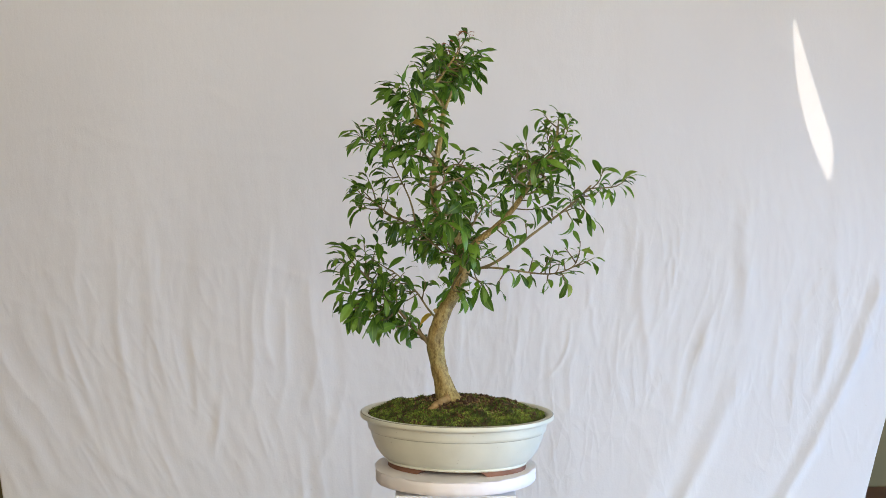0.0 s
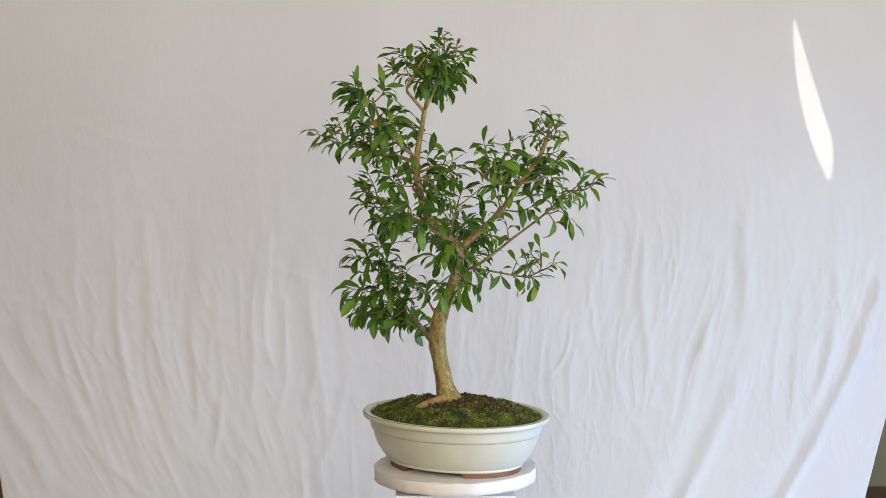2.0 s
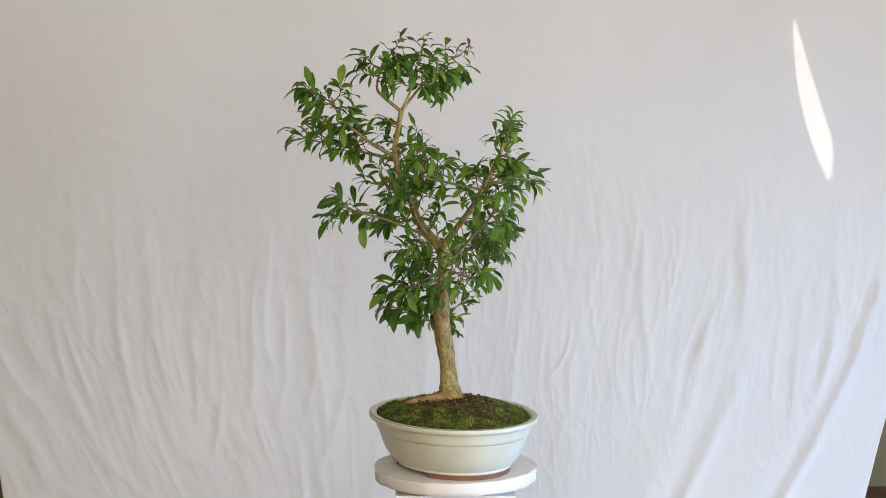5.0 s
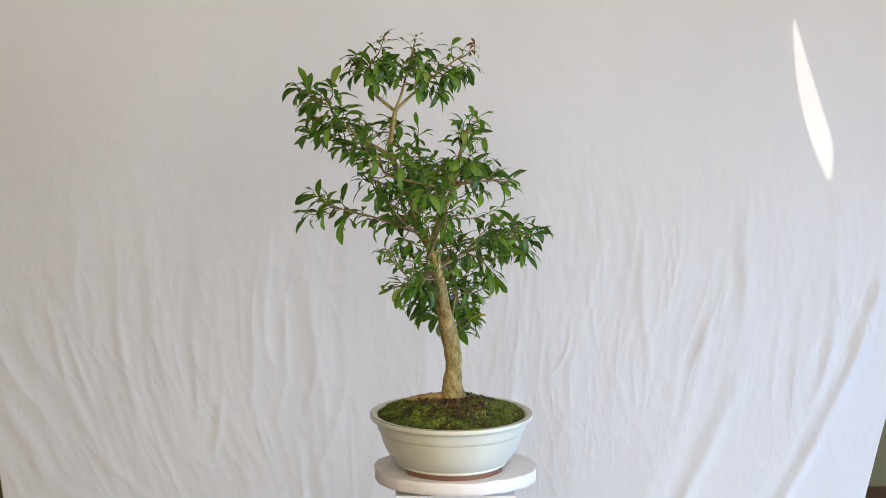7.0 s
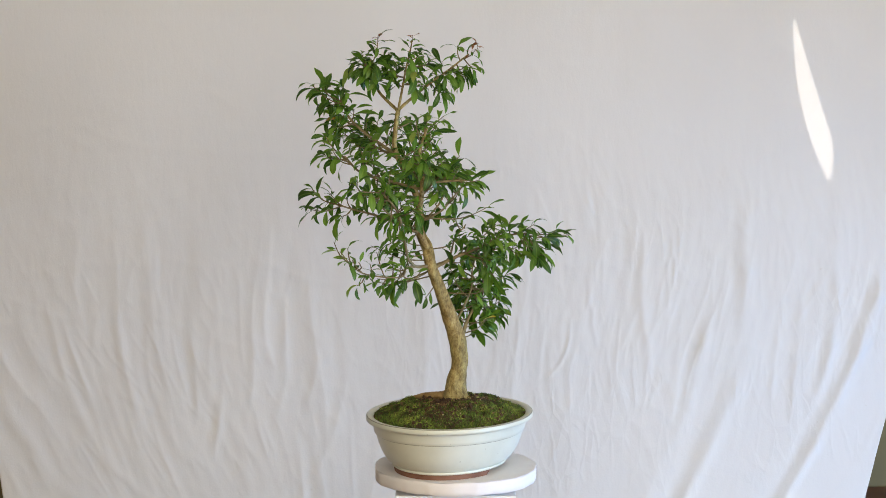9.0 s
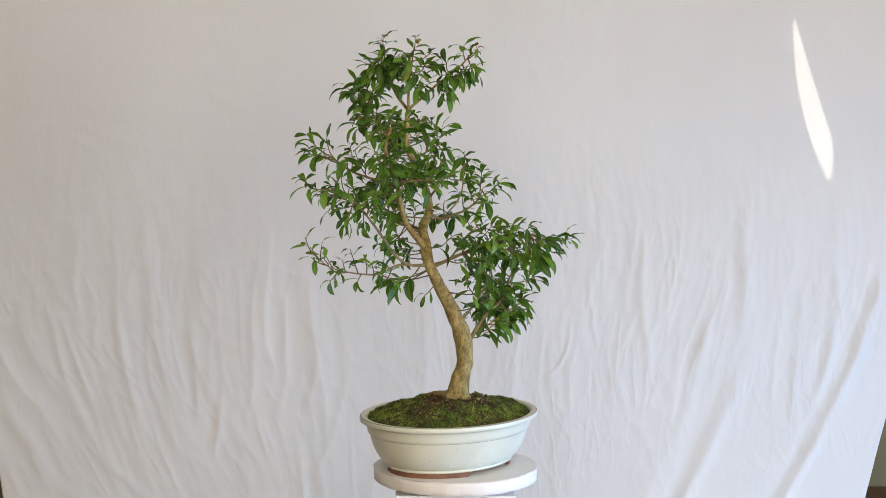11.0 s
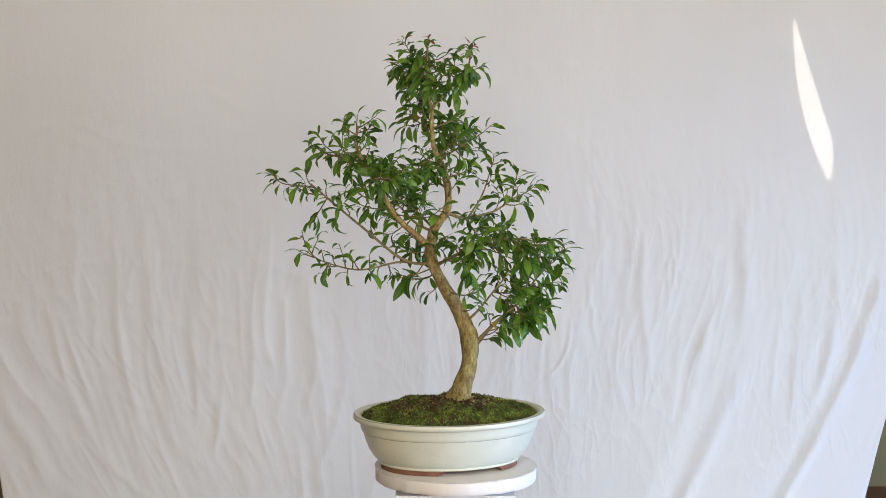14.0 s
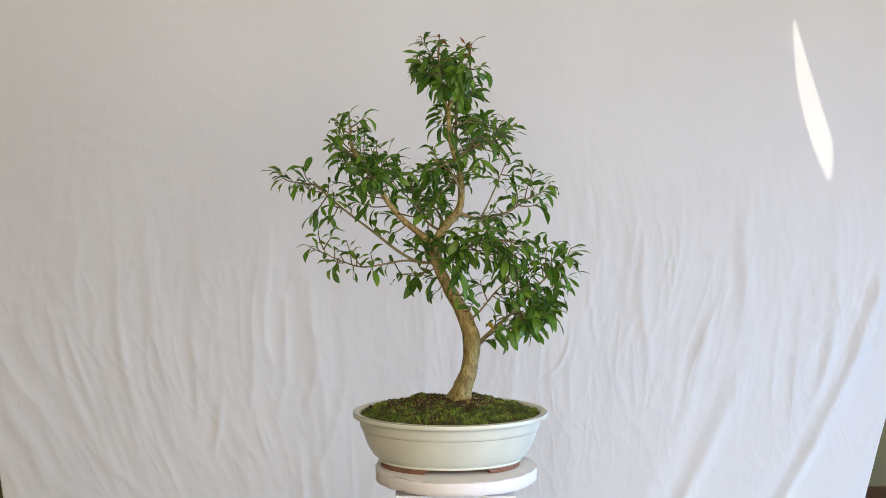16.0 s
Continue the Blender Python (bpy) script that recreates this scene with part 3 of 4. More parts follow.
def tube(bm, path, seg, rough=0.0):
    rings = []
    up = Vector((0.3, 0.9, 0.2))
    for i, q in enumerate(path):
        a, b = path[max(0, i - 1)], path[min(len(path) - 1, i + 1)]
        d = (b - a).xyz.normalized()
        side = d.cross(up).normalized()
        other = side.cross(d)
        up = other
        ring = []
        for k in range(seg):
            w = 2 * math.pi * k / seg
            n = side * math.cos(w) + other * math.sin(w)
            r = q.w
            if rough:
                r *= 1 + rough * noise.noise(n * 1.3 + q.xyz * 40) + 0.5 * rough * noise.noise(n * 3 + q.xyz * 110)
            ring.append(bm.verts.new(q.xyz + n * r))
        rings.append(ring)
    for a, b in zip(rings, rings[1:]):
        for k in range(seg):
            bm.faces.new((a[k], a[(k + 1) % seg], b[(k + 1) % seg], b[k]))
    bm.faces.new(rings[0][::-1])
    bm.faces.new(rings[-1])


def limb(name, points, mat=BARK, seg=10, rough=0.12, label=""):
    bm = bmesh.new()
    path = smooth_path(points)
    tube(bm, path, seg, rough)
    ob = part(name, bm, mat, tree, label)
    return ob, path


# Leaf blades along +x, drooping towards -z.
def leaf_shape(droop, fold, wave, ripple=0.12):
    rows = ((0.0, 0.05), (0.10, 0.13), (0.25, 0.52), (0.41, 0.87), (0.55, 0.98), (0.68, 1.0), (0.80, 0.80), (0.91, 0.44), (1.0, 0.04))
    verts, faces, uvs = [], [], []
    x, z, last = 0.0, 0.0, 0.0
    for t, w in rows:
        angle = 0.34 - droop * t
        x += (t - last) * math.cos(angle)
        z += (t - last) * math.sin(angle)
        last = t
        half = w * 0.143
        y = wave * 0.07 * math.sin(t * 3.0)
        for c in (-1.0, -0.5, 0.0, 0.5, 1.0):
            lift = half * (fold * abs(c) ** 1.2 - 0.22 * c * c + ripple * abs(c) * math.sin(t * 11 + 2 * c + wave * 5))
            verts.append((x - lift * math.sin(angle) * 0.6, y + half * c, z + lift))
            uvs.append((0.5 + c / 2, t))
    for k in range(len(rows) - 1):
        for c in range(4):
            a = 5 * k + c
            faces.append((a, a + 5, a + 6, a + 1))
    return verts, faces, uvs


SHAPES = [leaf_shape(1.2, 0.34, 0.6), leaf_shape(1.7, 0.30, -0.8, 0.2), leaf_shape(0.9, 0.45, 0.3), leaf_shape(1.6, 0.22, 1.4, 0.16), leaf_shape(1.2, 0.50, -1.1),
          leaf_shape(2.1, 0.35, 0.2, 0.2), leaf_shape(1.7, 0.60, -0.4, 0.1), leaf_shape(0.6, 0.28, 0.9, 0.22)]


def blade_mesh(name, blades, mat):
    """One mesh of several blades: rows of (shape, pose)."""
    verts, faces, uvs = [], [], []
    for shape, m in blades:
        v, f, uv = SHAPES[shape]
        k = len(verts)
        verts += [m @ Vector(c) for c in v]
        faces += [tuple(k + i for i in q) for q in f]
        uvs += uv
    me = bpy.data.meshes.new(name)
    me.from_pydata(verts, [], faces)
    layer = me.uv_layers.new(name="blade")
    for loop in me.loops:
        layer.data[loop.index].uv = uvs[loop.vertex_index]
    for p in me.polygons:
        p.use_smooth = True
    me.materials.append(mat)
    return me


SINGLE = [blade_mesh("leaf", [(k, Matrix.Identity(4))], LEAF) for k in range(len(SHAPES))]
LEAVES = []


def leaf_pose(at, way, size, width=1.0):
    """A leaf at a place, pointing along way, with its face turned up."""
    x = way.normalized()
    y = Vector((0, 0, 1)).cross(x)
    if y.length < 0.15:
        y = Vector((RND.uniform(-1, 1), RND.uniform(-1, 1), 0)).cross(x)
    y.normalize()
    z = x.cross(y)
    m = Matrix((x, y, z)).transposed().to_4x4()
    m = m @ Matrix.Rotation(RND.gauss(0, 0.45), 4, "X") @ Matrix.Diagonal((size, size * width, size, 1))
    return Matrix.Translation(at) @ m


def shoot(branch, base, tip, leaves=12, size=0.034, bare=0.25, thick=0.0013, mat=None):
    """A leafy shoot that bends from base to tip, with leaves round it in a spiral and a tuft at its end."""
    base, tip = Vector(base), Vector(tip)
    span = tip - base
    if span.length < 1e-4:
        return
    sag = Vector((RND.gauss(0, 0.08), RND.gauss(0, 0.08), -0.10)) * span.length
    mid = base + span * 0.55 + sag
    path = smooth_path([(*base, thick), (*mid, thick * 0.8), (*tip, thick * 0.45)], 0.008)
    branch["twigs"].append(path)
    turn = RND.uniform(0, 6.28)
    n = len(path) - 1
    leaves = max(3, round(leaves * 0.80))
    for k in range(leaves):
        u = bare + (1 - bare) * ((k + RND.random() * 0.6) / leaves) ** 0.66
        i = min(n - 1, int(u * n))
        at = path[i].xyz.lerp(path[i + 1].xyz, u * n - i)
        d = (path[i + 1] - path[i]).xyz.normalized()
        side = d.cross(Vector((0, 0, 1)))
        side = side.normalized() if side.length > 0.1 else Vector((1, 0, 0))
        other = side.cross(d)
        turn += 2.4 + RND.gauss(0, 0.3)
        out = side * math.cos(turn) + other * math.sin(turn)
        way = out * (1.0 - 0.45 * u) + d * (0.30 + 0.55 * u) + Vector((0, 0, 0.02 - 0.36 * RND.random()))
        if way.z > 0:
            way.z *= 0.70
        long = size * RND.uniform(0.68, 1.36) * (1.0 - 0.30 * max(0, u - 0.85) / 0.15)
        LEAVES.append((branch, leaf_pose(at, way, long, RND.uniform(0.74, 1.12)), RND.randrange(len(SHAPES)), mat))


def branch(points, label="", mat=LIMB, seg=8):
    points = [(x, y, z, w * 0.86) for x, y, z, w in points]
    ob, path = limb("branch", points, mat, seg, label=label)
    return {"ob": ob, "path": path, "twigs": []}


def on(b, u):
    return b["path"][min(len(b["path"]) - 1, int(u * (len(b["path"]) - 1)))].xyz.copy()


def dress(b, start, end, shoots, reach, leaves=8, size=0.033, rise=0.35, wide=1.0):
    """Side shoots along a stretch of a branch."""
    for k in range(shoots):
        u = start + (end - start) * (k + RND.random()) / shoots
        at = on(b, u)
        d = (on(b, min(1, u + 0.06)) - on(b, max(0, u - 0.06))).normalized()
        w = Vector((RND.gauss(0, 1), RND.gauss(0, 1), RND.gauss(0, 0.6)))
        w = (w - d * w.dot(d)).normalized() * wide + d * RND.uniform(0.2, 0.8) + Vector((0, 0, rise))
        shoot(b, at, at + w.normalized() * reach * RND.uniform(0.6, 1.25), max(3, int(leaves * RND.uniform(0.7, 1.3))), size)


trunk, _ = limb("trunk", [(-0.010, 0.001, 0.098, 0.029), (-0.011, 0.001, 0.116, 0.0235), (-0.014, 0.001, 0.128, 0.0188), (-0.019, 0.002, 0.146, 0.0160), (-0.027, 0.006, 0.178, 0.0139), (-0.032, 0.0, 0.219, 0.0149),
                         (-0.021, -0.011, 0.260, 0.0130), (-0.008, -0.018, 0.286, 0.0115), (0.011, -0.028, 0.323, 0.0098), (0.022, -0.037, 0.354, 0.0096), (0.023, -0.042, 0.380, 0.0098),
                         (0.003, -0.061, 0.412, 0.0082), (-0.020, -0.064, 0.436, 0.0070), (-0.029, -0.070, 0.465, 0.0062), (-0.031, -0.089, 0.505, 0.0058), (-0.022, -0.107, 0.546, 0.0048),
                         (-0.016, -0.106, 0.580, 0.0040), (-0.012, -0.100, 0.618, 0.0040)], BARK, 24, 0.17, "curved tan bark with ochre flecks")
limb("root", [(-0.008, -0.002, 0.1225, 0.0110), (-0.012, -0.020, 0.1185, 0.0082), (-0.019, -0.037, 0.1175, 0.0066), (-0.029, -0.057, 0.1150, 0.0056), (-0.038, -0.076, 0.110, 0.0040)], ROOT, 12, 0.30, "surface root in orange-brown bark")
limb("root", [(-0.007, 0.002, 0.122, 0.008), (0.008, 0.007, 0.117, 0.005), (0.020, 0.011, 0.111, 0.003)], ROOT, 10, 0.15)
limb("root", [(-0.016, 0.005, 0.122, 0.008), (-0.026, 0.015, 0.116, 0.005), (-0.034, 0.024, 0.110, 0.003)], ROOT, 10, 0.15)
limb("stub", [(-0.022, -0.006, 0.262, 0.005), (-0.030, -0.014, 0.272, 0.0042), (-0.033, -0.017, 0.2745, 0.0025)], BARK, 8, 0.2)

# Crown: three stems from the top fork.
B = branch([(-0.012, -0.100, 0.616, 0.0036), (-0.022, -0.128, 0.640, 0.0030), (-0.026, -0.140, 0.655, 0.0027), (-0.006, -0.146, 0.685, 0.0022), (0.008, -0.144, 0.705, 0.0018)], mat=BARK)
shoot(B, on(B, 0.9), (0.029, -0.127, 0.738), 14, 0.031)
shoot(B, on(B, 0.8), (-0.028, -0.168, 0.716), 12, 0.034)
shoot(B, on(B, 0.7), (-0.045, -0.160, 0.690), 9, 0.034)
shoot(B, on(B, 0.8), (0.032, -0.150, 0.698), 11, 0.033)
dress(B, 0.60, 1.0, 10, 0.032, 8, 0.033, -0.1, 1.2)
B = branch([(-0.012, -0.100, 0.617, 0.0030), (0.001, -0.091, 0.650, 0.0024), (0.008, -0.082, 0.690, 0.0018), (0.011, -0.072, 0.730, 0.0012)], mat=BARK)
shoot(B, on(B, 0.75), (0.012, -0.070, 0.738), 9, 0.028)
dress(B, 0.38, 0.85, 12, 0.036, 9, 0.034, -0.15, 1.3)
B = branch([(-0.012, -0.100, 0.618, 0.0034), (-0.018, -0.075, 0.640, 0.0028), (-0.024, -0.048, 0.662, 0.0024), (-0.030, -0.005, 0.694, 0.0018), (-0.020, 0.022, 0.714, 0.0013)], mat=BARK)
shoot(B, on(B, 0.9), (-0.014, 0.036, 0.722), 6, 0.026)
shoot(B, on(B, 0.75), (-0.045, 0.012, 0.690), 8, 0.034)
dress(B, 0.42, 0.95, 11, 0.028, 8, 0.033, -0.2, 1.2)
for tip in ((0.030, -0.126, 0.746), (-0.013, 0.040, 0.732), (0.012, -0.070, 0.746), (-0.010, 0.030, 0.722)):
    shoot(B, Vector(tip) - Vector((0, 0, 0.012)), tip, 5, 0.017, 0.0, 0.0007, RED)

# Front-left pair high on the trunk.
B = branch([(-0.024, -0.106, 0.540, 0.0042), (-0.036, -0.140, 0.560, 0.0034), (-0.040, -0.165, 0.577, 0.0030), (-0.049, -0.197, 0.606, 0.0024), (-0.055, -0.212, 0.640, 0.0018)])
shoot(B, on(B, 0.95), (-0.075, -0.250, 0.662), 15, 0.039)
shoot(B, on(B, 0.95), (-0.036, -0.205, 0.660), 14, 0.040)
shoot(B, on(B, 0.9), (-0.090, -0.225, 0.650), 12, 0.038)
shoot(B, on(B, 0.9), (-0.058, -0.264, 0.660), 12, 0.038)
shoot(B, on(B, 0.7), (-0.075, -0.235, 0.605), 12, 0.038)
shoot(B, on(B, 0.6), (-0.020, -0.200, 0.610), 10, 0.036)
dress(B, 0.35, 1.0, 6, 0.036, 8, 0.038, 0.0)
B = branch([(-0.026, -0.100, 0.532, 0.0038), (-0.050, -0.126, 0.542, 0.0032), (-0.070, -0.145, 0.548, 0.0027), (-0.105, -0.185, 0.566, 0.0020)])
shoot(B, on(B, 0.95), (-0.142, -0.238, 0.582), 15, 0.038)
shoot(B, on(B, 0.9), (-0.115, -0.215, 0.600), 12, 0.037)
shoot(B, on(B, 0.8), (-0.140, -0.190, 0.575), 12, 0.037)
shoot(B, on(B, 0.6), (-0.118, -0.130, 0.590), 12, 0.036)
shoot(B, on(B, 0.55), (-0.130, -0.085, 0.592), 9, 0.036, 0.4)
shoot(B, on(B, 0.5), (-0.080, -0.150, 0.600), 11, 0.036)
dress(B, 0.3, 0.9, 6, 0.036, 8, 0.036, 0.2)

# Big leaning branch with two tops.
B = branch([(0.020, -0.040, 0.374, 0.0074), (0.045, -0.046, 0.398, 0.0066), (0.077, -0.047, 0.424, 0.0060), (0.106, -0.040, 0.456, 0.0055), (0.137, -0.030, 0.503, 0.0048), (0.172, -0.028, 0.553, 0.0036), (0.178, -0.014, 0.592, 0.0022)], mat=BARK)
shoot(B, on(B, 0.95), (0.180, -0.010, 0.612), 10, 0.026, mat=YOUNG)
shoot(B, on(B, 0.9), (0.196, -0.028, 0.590), 9, 0.028)
dress(B, 0.72, 1.0, 10, 0.034, 7, 0.031, 0.35)
dress(B, 0.38, 0.75, 11, 0.055, 9, 0.036, 0.3)
shoot(B, on(B, 0.62), (0.120, 0.030, 0.545), 12, 0.036)
shoot(B, on(B, 0.55), (0.090, 0.020, 0.520), 12, 0.036)
shoot(B, on(B, 0.35), (0.062, 0.072, 0.458), 9, 0.036, 0.45)
shoot(B, on(B, 0.62), (0.090, -0.055, 0.540), 11, 0.036)
B2 = branch([(0.128, -0.032, 0.488, 0.0030), (0.112, -0.085, 0.500, 0.0026), (0.110, -0.138, 0.514, 0.0022), (0.152, -0.157, 0.543, 0.0016)])
shoot(B2, on(B2, 0.95), (0.172, -0.186, 0.578), 9, 0.032)
shoot(B2, on(B2, 0.9), (0.190, -0.170, 0.556), 9, 0.032)
shoot(B2, on(B2, 0.8), (0.125, -0.180, 0.570), 9, 0.032)
dress(B2, 0.3, 1.0, 7, 0.042, 7, 0.034, 0.3)
B2 = branch([(0.133, -0.032, 0.496, 0.0028), (0.156, -0.006, 0.502, 0.0023), (0.152, 0.030, 0.505, 0.0019), (0.149, 0.052, 0.506, 0.0014)])
shoot(B2, on(B2, 0.8), (0.149, 0.066, 0.506), 7, 0.034)
shoot(B2, on(B2, 0.7), (0.125, 0.050, 0.522), 8, 0.034)
dress(B2, 0.2, 0.9, 5, 0.032, 7, 0.034, 0.0)

# Long thin branch reaching far out.
B = branch([(0.023, -0.038, 0.352, 0.0034), (0.050, -0.055, 0.352, 0.0030), (0.082, -0.064, 0.368, 0.0028), (0.128, -0.062, 0.404, 0.0025), (0.194, -0.060, 0.455, 0.0021), (0.233, -0.083, 0.494, 0.0016)])
shoot(B, on(B, 0.97), (0.296, -0.104, 0.513), 16, 0.034)
shoot(B, on(B, 0.92), (0.255, -0.060, 0.520), 10, 0.031)
shoot(B, on(B, 0.9), (0.248, -0.115, 0.490), 10, 0.031)
dress(B, 0.70, 1.0, 6, 0.034, 6, 0.031, 0.2)
dress(B, 0.45, 0.68, 2, 0.030, 4, 0.034, 0.1)
shoot(B, on(B, 0.86), (0.236, -0.066, 0.432), 9, 0.031)
shoot(B, on(B, 0.78), (0.204, -0.050, 0.432), 6, 0.031)

shoot(B, (0.022, -0.044, 0.386), (0.042, -0.100, 0.402), 8, 0.036)
shoot(B, (0.022, -0.044, 0.380), (0.000, -0.100, 0.376), 8, 0.036)
shoot(B, (0.024, -0.042, 0.372), (0.064, -0.080, 0.376), 7, 0.036)
shoot(B, (0.022, -0.036, 0.380), (0.040, 0.015, 0.400), 8, 0.036)

shoot(B, (0.072, -0.047, 0.420), (0.104, -0.066, 0.402), 7, 0.034)
shoot(B, (0.072, -0.047, 0.420), (0.088, -0.078, 0.434), 8, 0.034)

# Low sparse branch.
B = branch([(0.024, -0.038, 0.350, 0.0030), (0.050, -0.056, 0.352, 0.0025), (0.078, -0.068, 0.353, 0.0022), (0.145, -0.066, 0.344, 0.0017), (0.177, -0.110, 0.350, 0.0014), (0.204, -0.130, 0.364, 0.0011), (0.214, -0.152, 0.392, 0.0008)])
shoot(B, on(B, 0.9), (0.214, -0.162, 0.408), 5, 0.027)
shoot(B, on(B, 0.85), (0.238, -0.132, 0.378), 4, 0.026)
dress(B, 0.42, 0.95, 8, 0.028, 3, 0.028, 0.9)
dress(B, 0.35, 0.75, 3, 0.016, 2, 0.030, -0.4)
shoot(B, on(B, 0.30), (0.098, -0.084, 0.352), 4, 0.038, 0.2)
shoot(B, on(B, 0.45), (0.135, -0.052, 0.340), 4, 0.036, 0.2)
shoot(B, on(B, 0.62), (0.172, -0.100, 0.388), 5, 0.026)
shoot(B, on(B, 0.3), (0.078, -0.100, 0.322), 4, 0.036, 0.3)
shoot(B, on(B, 0.05), (0.068, -0.075, 0.325), 4, 0.044, 0.3)

shoot(B, (0.018, -0.034, 0.345), (0.050, -0.125, 0.330), 7, 0.036)
shoot(B, (0.014, -0.032, 0.334), (0.032, -0.130, 0.322), 5, 0.036, 0.4)
shoot(B, (0.010, -0.028, 0.322), (0.026, -0.046, 0.296), 4, 0.034, 0.3)
shoot(B, on(B, 0.75), (0.192, -0.128, 0.334), 4, 0.030)
shoot(B, (0.018, -0.034, 0.345), (0.022, -0.112, 0.315), 7, 0.038)
shoot(B, (0.020, -0.038, 0.360), (0.032, -0.140, 0.385), 7, 0.040)

# Low branch on the far side with the broadest leaves.
B = branch([(-0.028, 0.003, 0.196, 0.0078), (-0.046, 0.006, 0.216, 0.0054), (-0.080, 0.014, 0.250, 0.0032), (-0.114, 0.032, 0.283, 0.0023), (-0.146, 0.030, 0.318, 0.0018), (-0.178, 0.032, 0.348, 0.0014)])
shoot(B, on(B, 0.97), (-0.196, 0.048, 0.382), 12, 0.036)
shoot(B, on(B, 0.9), (-0.160, 0.030, 0.388), 10, 0.034)
shoot(B, on(B, 0.85), (-0.135, 0.045, 0.385), 9, 0.034)
shoot(B, on(B, 0.95), (-0.202, 0.010, 0.360), 11, 0.036)
shoot(B, on(B, 0.8), (-0.190, -0.018, 0.302), 14, 0.046)
shoot(B, on(B, 0.7), (-0.180, -0.020, 0.285), 13, 0.046)
shoot(B, on(B, 0.55), (-0.120, 0.050, 0.250), 12, 0.046)
shoot(B, on(B, 0.5), (-0.150, 0.060, 0.270), 12, 0.044)
shoot(B, on(B, 0.35), (-0.105, -0.005, 0.245), 8, 0.044)
shoot(B, on(B, 0.14), (-0.062, 0.022, 0.222), 5, 0.036, 0.4)
shoot(B, on(B, 0.24), (-0.086, 0.034, 0.246), 7, 0.038, 0.4)
shoot(B, on(B, 0.18), (-0.070, 0.050, 0.250), 8, 0.036, 0.4)
shoot(B, on(B, 0.30), (-0.096, 0.056, 0.248), 9, 0.038, 0.4)
shoot(B, on(B, 0.28), (-0.078, -0.018, 0.262), 6, 0.036, 0.4)
shoot(B, on(B, 0.72), (-0.180, -0.028, 0.276), 10, 0.044)
shoot(B, on(B, 0.62), (-0.165, -0.036, 0.262), 10, 0.044)
shoot(B, on(B, 0.50), (-0.140, -0.022, 0.255), 10, 0.044)
shoot(B, on(B, 0.60), (-0.172, 0.012, 0.268), 10, 0.044)
shoot(B, on(B, 0.55), (-0.125, 0.050, 0.245), 9, 0.041)
shoot(B, on(B, 0.66), (-0.120, -0.030, 0.310), 9, 0.036)
shoot(B, on(B, 0.75), (-0.160, 0.075, 0.320), 11, 0.041)
dress(B, 0.45, 1.0, 10, 0.045, 8, 0.037, 0.15)
B2 = branch([(-0.024, 0.0, 0.250, 0.0028), (-0.045, 0.010, 0.272, 0.0022), (-0.070, 0.020, 0.305, 0.0018), (-0.110, 0.015, 0.340, 0.0013)])
dress(B2, 0.4, 1.0, 9, 0.045, 8, 0.038, 0.1)
shoot(B2, on(B2, 0.95), (-0.150, 0.005, 0.365), 10, 0.036)

# Branch to the back, level with the fork.
B = branch([(0.018, -0.030, 0.348, 0.0040), (0.005, 0.010, 0.368, 0.0034), (-0.009, 0.045, 0.381, 0.0029), (-0.024, 0.085, 0.400, 0.0023), (-0.062, 0.130, 0.404, 0.0017)])
shoot(B, on(B, 0.97), (-0.095, 0.168, 0.406), 13, 0.034)
shoot(B, on(B, 0.9), (-0.040, 0.158, 0.400), 10, 0.032)
shoot(B, on(B, 0.95), (-0.080, 0.155, 0.372), 7, 0.040)
shoot(B, on(B, 0.85), (-0.095, 0.130, 0.385), 12, 0.038)
shoot(B, on(B, 0.97), (-0.074, 0.192, 0.400), 8, 0.034)
shoot(B, on(B, 0.9), (-0.068, 0.150, 0.362), 7, 0.036)
dress(B, 0.45, 1.0, 11, 0.038, 8, 0.035, 0.0)
dress(B, 0.12, 0.55, 6, 0.032, 7, 0.036, 0.2)
shoot(B, on(B, 0.4), (0.010, 0.075, 0.330), 11, 0.038)
for tip in ((0.030, 0.060, 0.395), (0.015, 0.088, 0.412), (0.046, 0.045, 0.405), (-0.008, 0.072, 0.422), (0.032, 0.076, 0.366)):
    shoot(B, on(B, 0.3), tip, 10, 0.035, 0.45)
shoot(B, (0.000, -0.014, 0.302), (-0.012, 0.060, 0.316), 9, 0.036, 0.45)
shoot(B, (-0.018, -0.008, 0.268), (-0.020, 0.050, 0.288), 8, 0.036, 0.45)
shoot(B, on(B, 0.55), (-0.055, 0.105, 0.380), 7, 0.035)

# Branch to the front, level with the fork.
B = branch([(0.004, -0.058, 0.408, 0.0036), (0.000, -0.082, 0.414, 0.0030), (0.000, -0.134, 0.434, 0.0024), (0.003, -0.180, 0.446, 0.0018), (0.005, -0.205, 0.454, 0.0015)])
shoot(B, on(B, 0.97), (-0.002, -0.256, 0.444), 12, 0.037)
shoot(B, on(B, 0.97), (0.016, -0.248, 0.482), 13, 0.037)
shoot(B, on(B, 0.93), (-0.022, -0.225, 0.472), 10, 0.036)
shoot(B, on(B, 0.85), (0.022, -0.195, 0.434), 8, 0.036)
dress(B, 0.45, 1.0, 4, 0.036, 6, 0.036, 0.1)
shoot(B, on(B, 0.3), (0.020, -0.110, 0.440), 9, 0.037)

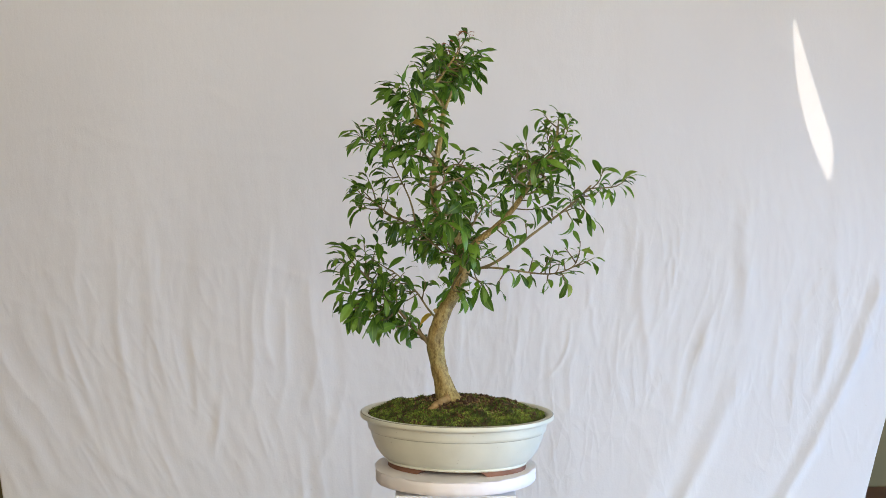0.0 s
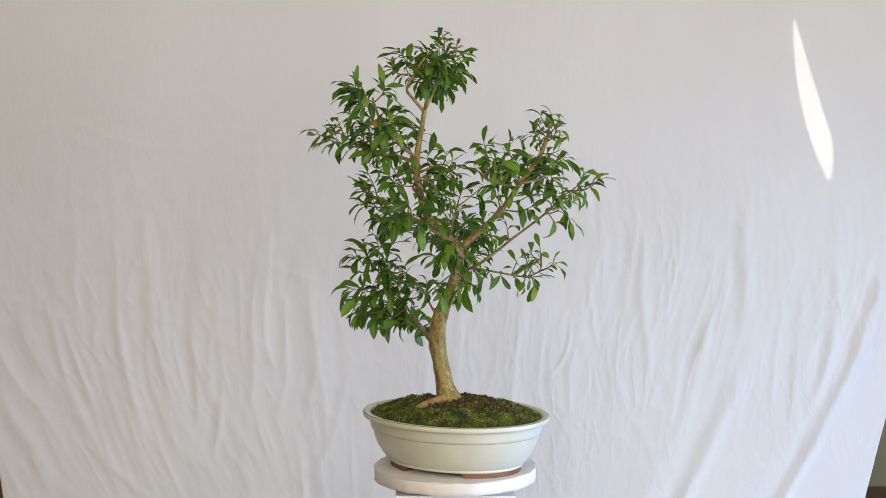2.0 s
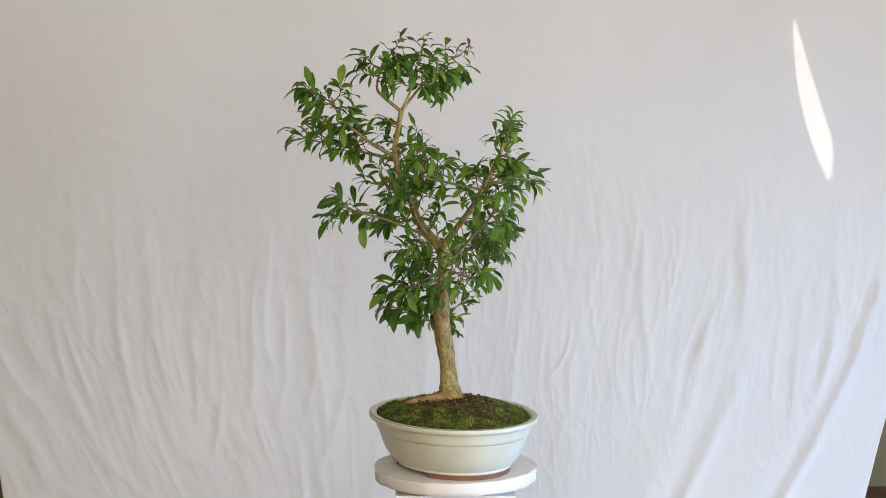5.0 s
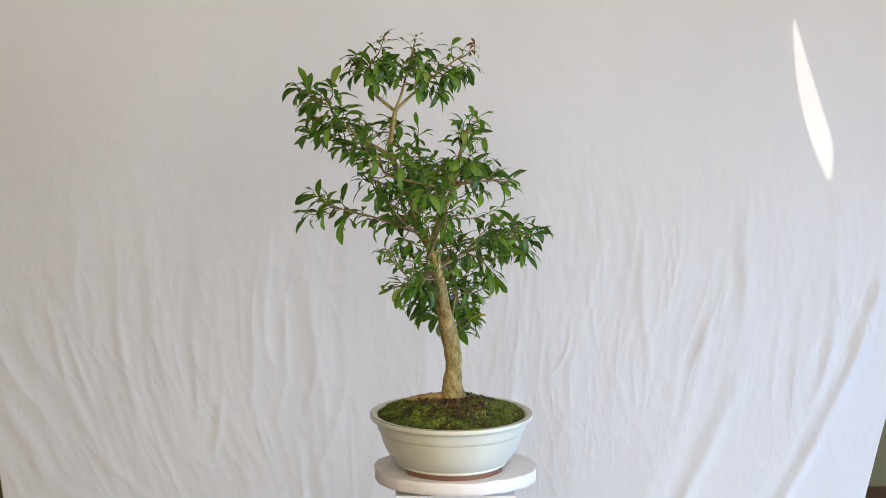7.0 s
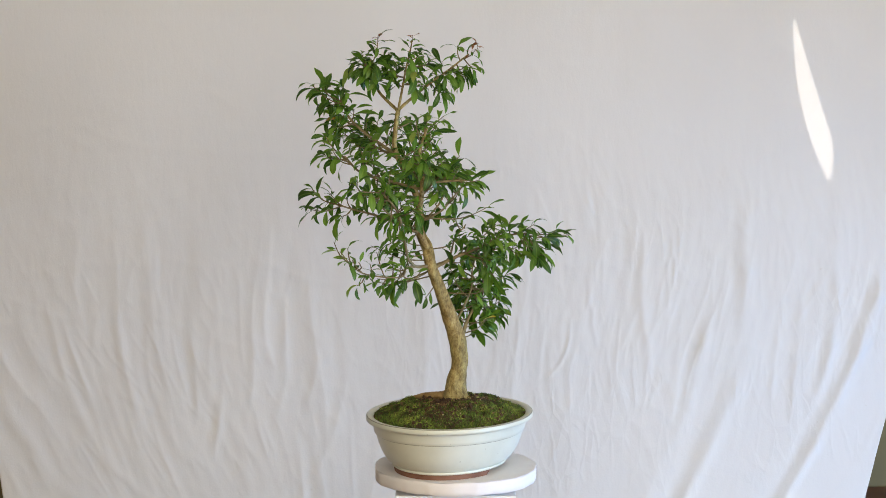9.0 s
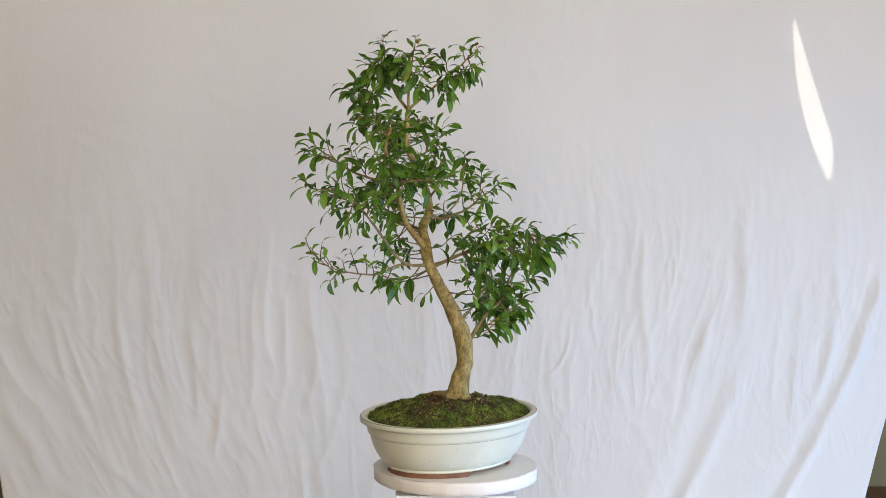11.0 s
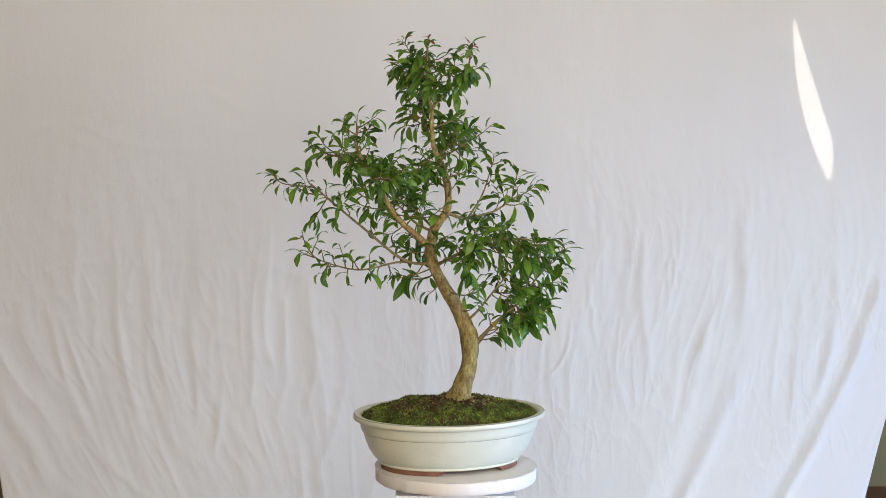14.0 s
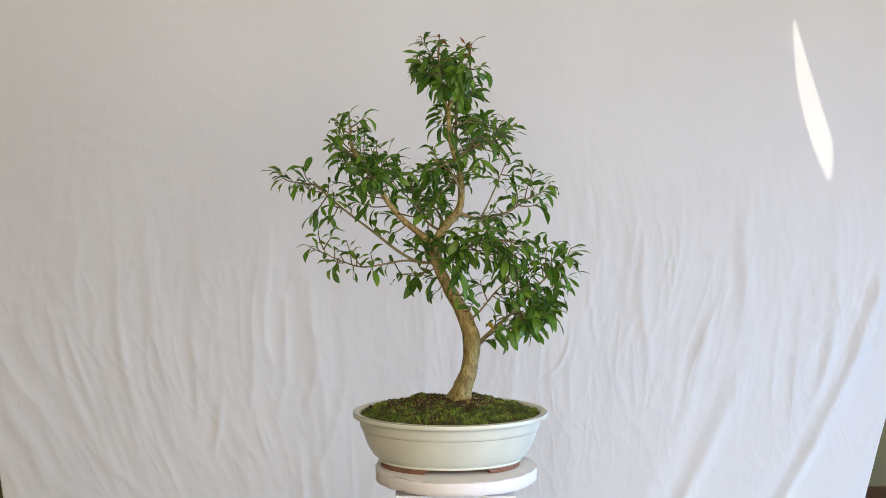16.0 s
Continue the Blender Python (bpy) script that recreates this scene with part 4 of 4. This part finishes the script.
# Branch on the left side and its upright twig.
B = branch([(-0.022, -0.064, 0.437, 0.0040), (-0.058, -0.060, 0.425, 0.0032), (-0.085, -0.048, 0.432, 0.0026), (-0.108, -0.037, 0.440, 0.0021), (-0.145, -0.018, 0.468, 0.0015)])
shoot(B, on(B, 0.97), (-0.172, -0.005, 0.486), 13, 0.036)
shoot(B, on(B, 0.9), (-0.150, -0.030, 0.510), 11, 0.036)
shoot(B, on(B, 0.8), (-0.165, -0.030, 0.455), 9, 0.034)
shoot(B, on(B, 0.5), (-0.105, -0.075, 0.430), 9, 0.036)
shoot(B, on(B, 0.3), (-0.075, -0.100, 0.430), 10, 0.036)
dress(B, 0.3, 1.0, 6, 0.036, 7, 0.035, 0.1)
B2 = branch([(-0.062, -0.058, 0.427, 0.0022), (-0.070, -0.036, 0.455, 0.0018), (-0.080, -0.030, 0.480, 0.0015), (-0.102, -0.040, 0.525, 0.0010)])
shoot(B2, on(B2, 0.95), (-0.106, -0.042, 0.540), 6, 0.030)
dress(B2, 0.6, 1.0, 4, 0.030, 5, 0.032, 0.1)

# Inner shoots on the upper trunk.
B = branch([(-0.029, -0.070, 0.462, 0.0030), (-0.022, -0.050, 0.480, 0.0024), (-0.005, -0.030, 0.505, 0.0017), (0.010, -0.020, 0.530, 0.0012)])
dress(B, 0.2, 1.0, 8, 0.048, 8, 0.035, 0.1, 1.4)
B = branch([(-0.030, -0.078, 0.480, 0.0030), (-0.028, -0.110, 0.488, 0.0024), (-0.010, -0.140, 0.500, 0.0017), (0.020, -0.150, 0.510, 0.0012)])
dress(B, 0.2, 1.0, 7, 0.046, 8, 0.035, 0.1, 1.4)
B = branch([(-0.030, -0.092, 0.512, 0.0028), (-0.010, -0.080, 0.522, 0.0022), (0.010, -0.072, 0.528, 0.0015), (0.030, -0.075, 0.520, 0.0010)])
dress(B, 0.2, 1.0, 5, 0.036, 7, 0.034, -0.3, 1.3)
B = branch([(-0.027, -0.100, 0.530, 0.0026), (-0.045, -0.080, 0.545, 0.0020), (-0.060, -0.060, 0.560, 0.0014)])
dress(B, 0.3, 1.0, 5, 0.040, 7, 0.034, 0.1, 1.3)
B = branch([(0.010, -0.055, 0.404, 0.0030), (0.030, -0.085, 0.420, 0.0024), (0.045, -0.110, 0.445, 0.0017), (0.060, -0.125, 0.465, 0.0012)])
dress(B, 0.2, 1.0, 7, 0.046, 7, 0.035, 0.1, 1.3)
B = branch([(-0.016, -0.104, 0.585, 0.0020), (-0.030, -0.090, 0.592, 0.0015), (-0.045, -0.080, 0.600, 0.0010)])
dress(B, 0.3, 1.0, 3, 0.030, 6, 0.033, 0.1)
B = branch([(0.016, -0.030, 0.352, 0.0026), (-0.004, -0.010, 0.362, 0.0020), (-0.040, -0.005, 0.392, 0.0015), (-0.068, 0.010, 0.416, 0.0010)])
dress(B, 0.55, 1.0, 4, 0.036, 7, 0.034, 0.4, 1.2)


def finish_tree():
    """Thin twigs join their branch; the outermost leaves are objects, the inner ones one mesh a branch."""
    seen = []
    for b, *_ in LEAVES:
        if all(b is not o for o in seen):
            seen.append(b)
    for b in seen:
        for path in b["twigs"]:
            bm = bmesh.new()
            tube(bm, path, 5)
            part("twig", bm, TWIG, b["ob"])
    green = [(math.hypot(m.translation.x, m.translation.y + 0.05), k) for k, (b, m, s, mat) in enumerate(LEAVES) if mat is None]
    green.sort(reverse=True)
    single = {k for _, k in green[:300]}
    aged = {k for i, (_, k) in enumerate(green) if i % 700 == 420}
    young = {k for i, (_, k) in enumerate(green) if i % 31 == 5}
    joined = {}
    for k, (b, m, s, mat) in enumerate(LEAVES):
        if k in single and k not in aged and k not in young:
            ob = new("leaf", SINGLE[s])
            ob.parent = b["ob"]
            ob.matrix_basis = m
            continue
        kind = mat or (AGED if k in aged else YOUNG if k in young else LEAF)
        joined.setdefault((id(b), kind.name), (b, kind, []))[2].append((s, m))
    for b, kind, blades in joined.values():
        ob = new("foliage", blade_mesh("foliage", blades, kind))
        ob.parent = b["ob"]
        tagged(ob, {"leaf_green": "narrow glossy green leaves", "leaf_young": "pale young leaves", "leaf_yellowed": "yellowed old leaves", "leaf_reddish": "reddish new leaf tips"}[kind.name], "", "", "stuff")


finish_tree()


def motions():
    """The turntable turns clockwise, seen from above, and carries pot, moss and tree."""
    angles = (3.27, 12.67, 22.71, 33.22, 44.08, 55.17, 66.36, 77.58, 88.72, 99.73, 110.53, 121.07, 131.27, 141.09, 150.48, 159.36, 167.70)
    rows = [(float(t), pose(0, 0, TOP, 0, 0, -a)) for t, a in enumerate(angles)]
    for thing in (pot, moss_bed, tree):
        walk(thing, rows)
    walk(turntable, [(t, Matrix.Translation((0.003, 0, 0)) @ m) for t, m in rows])


motions()
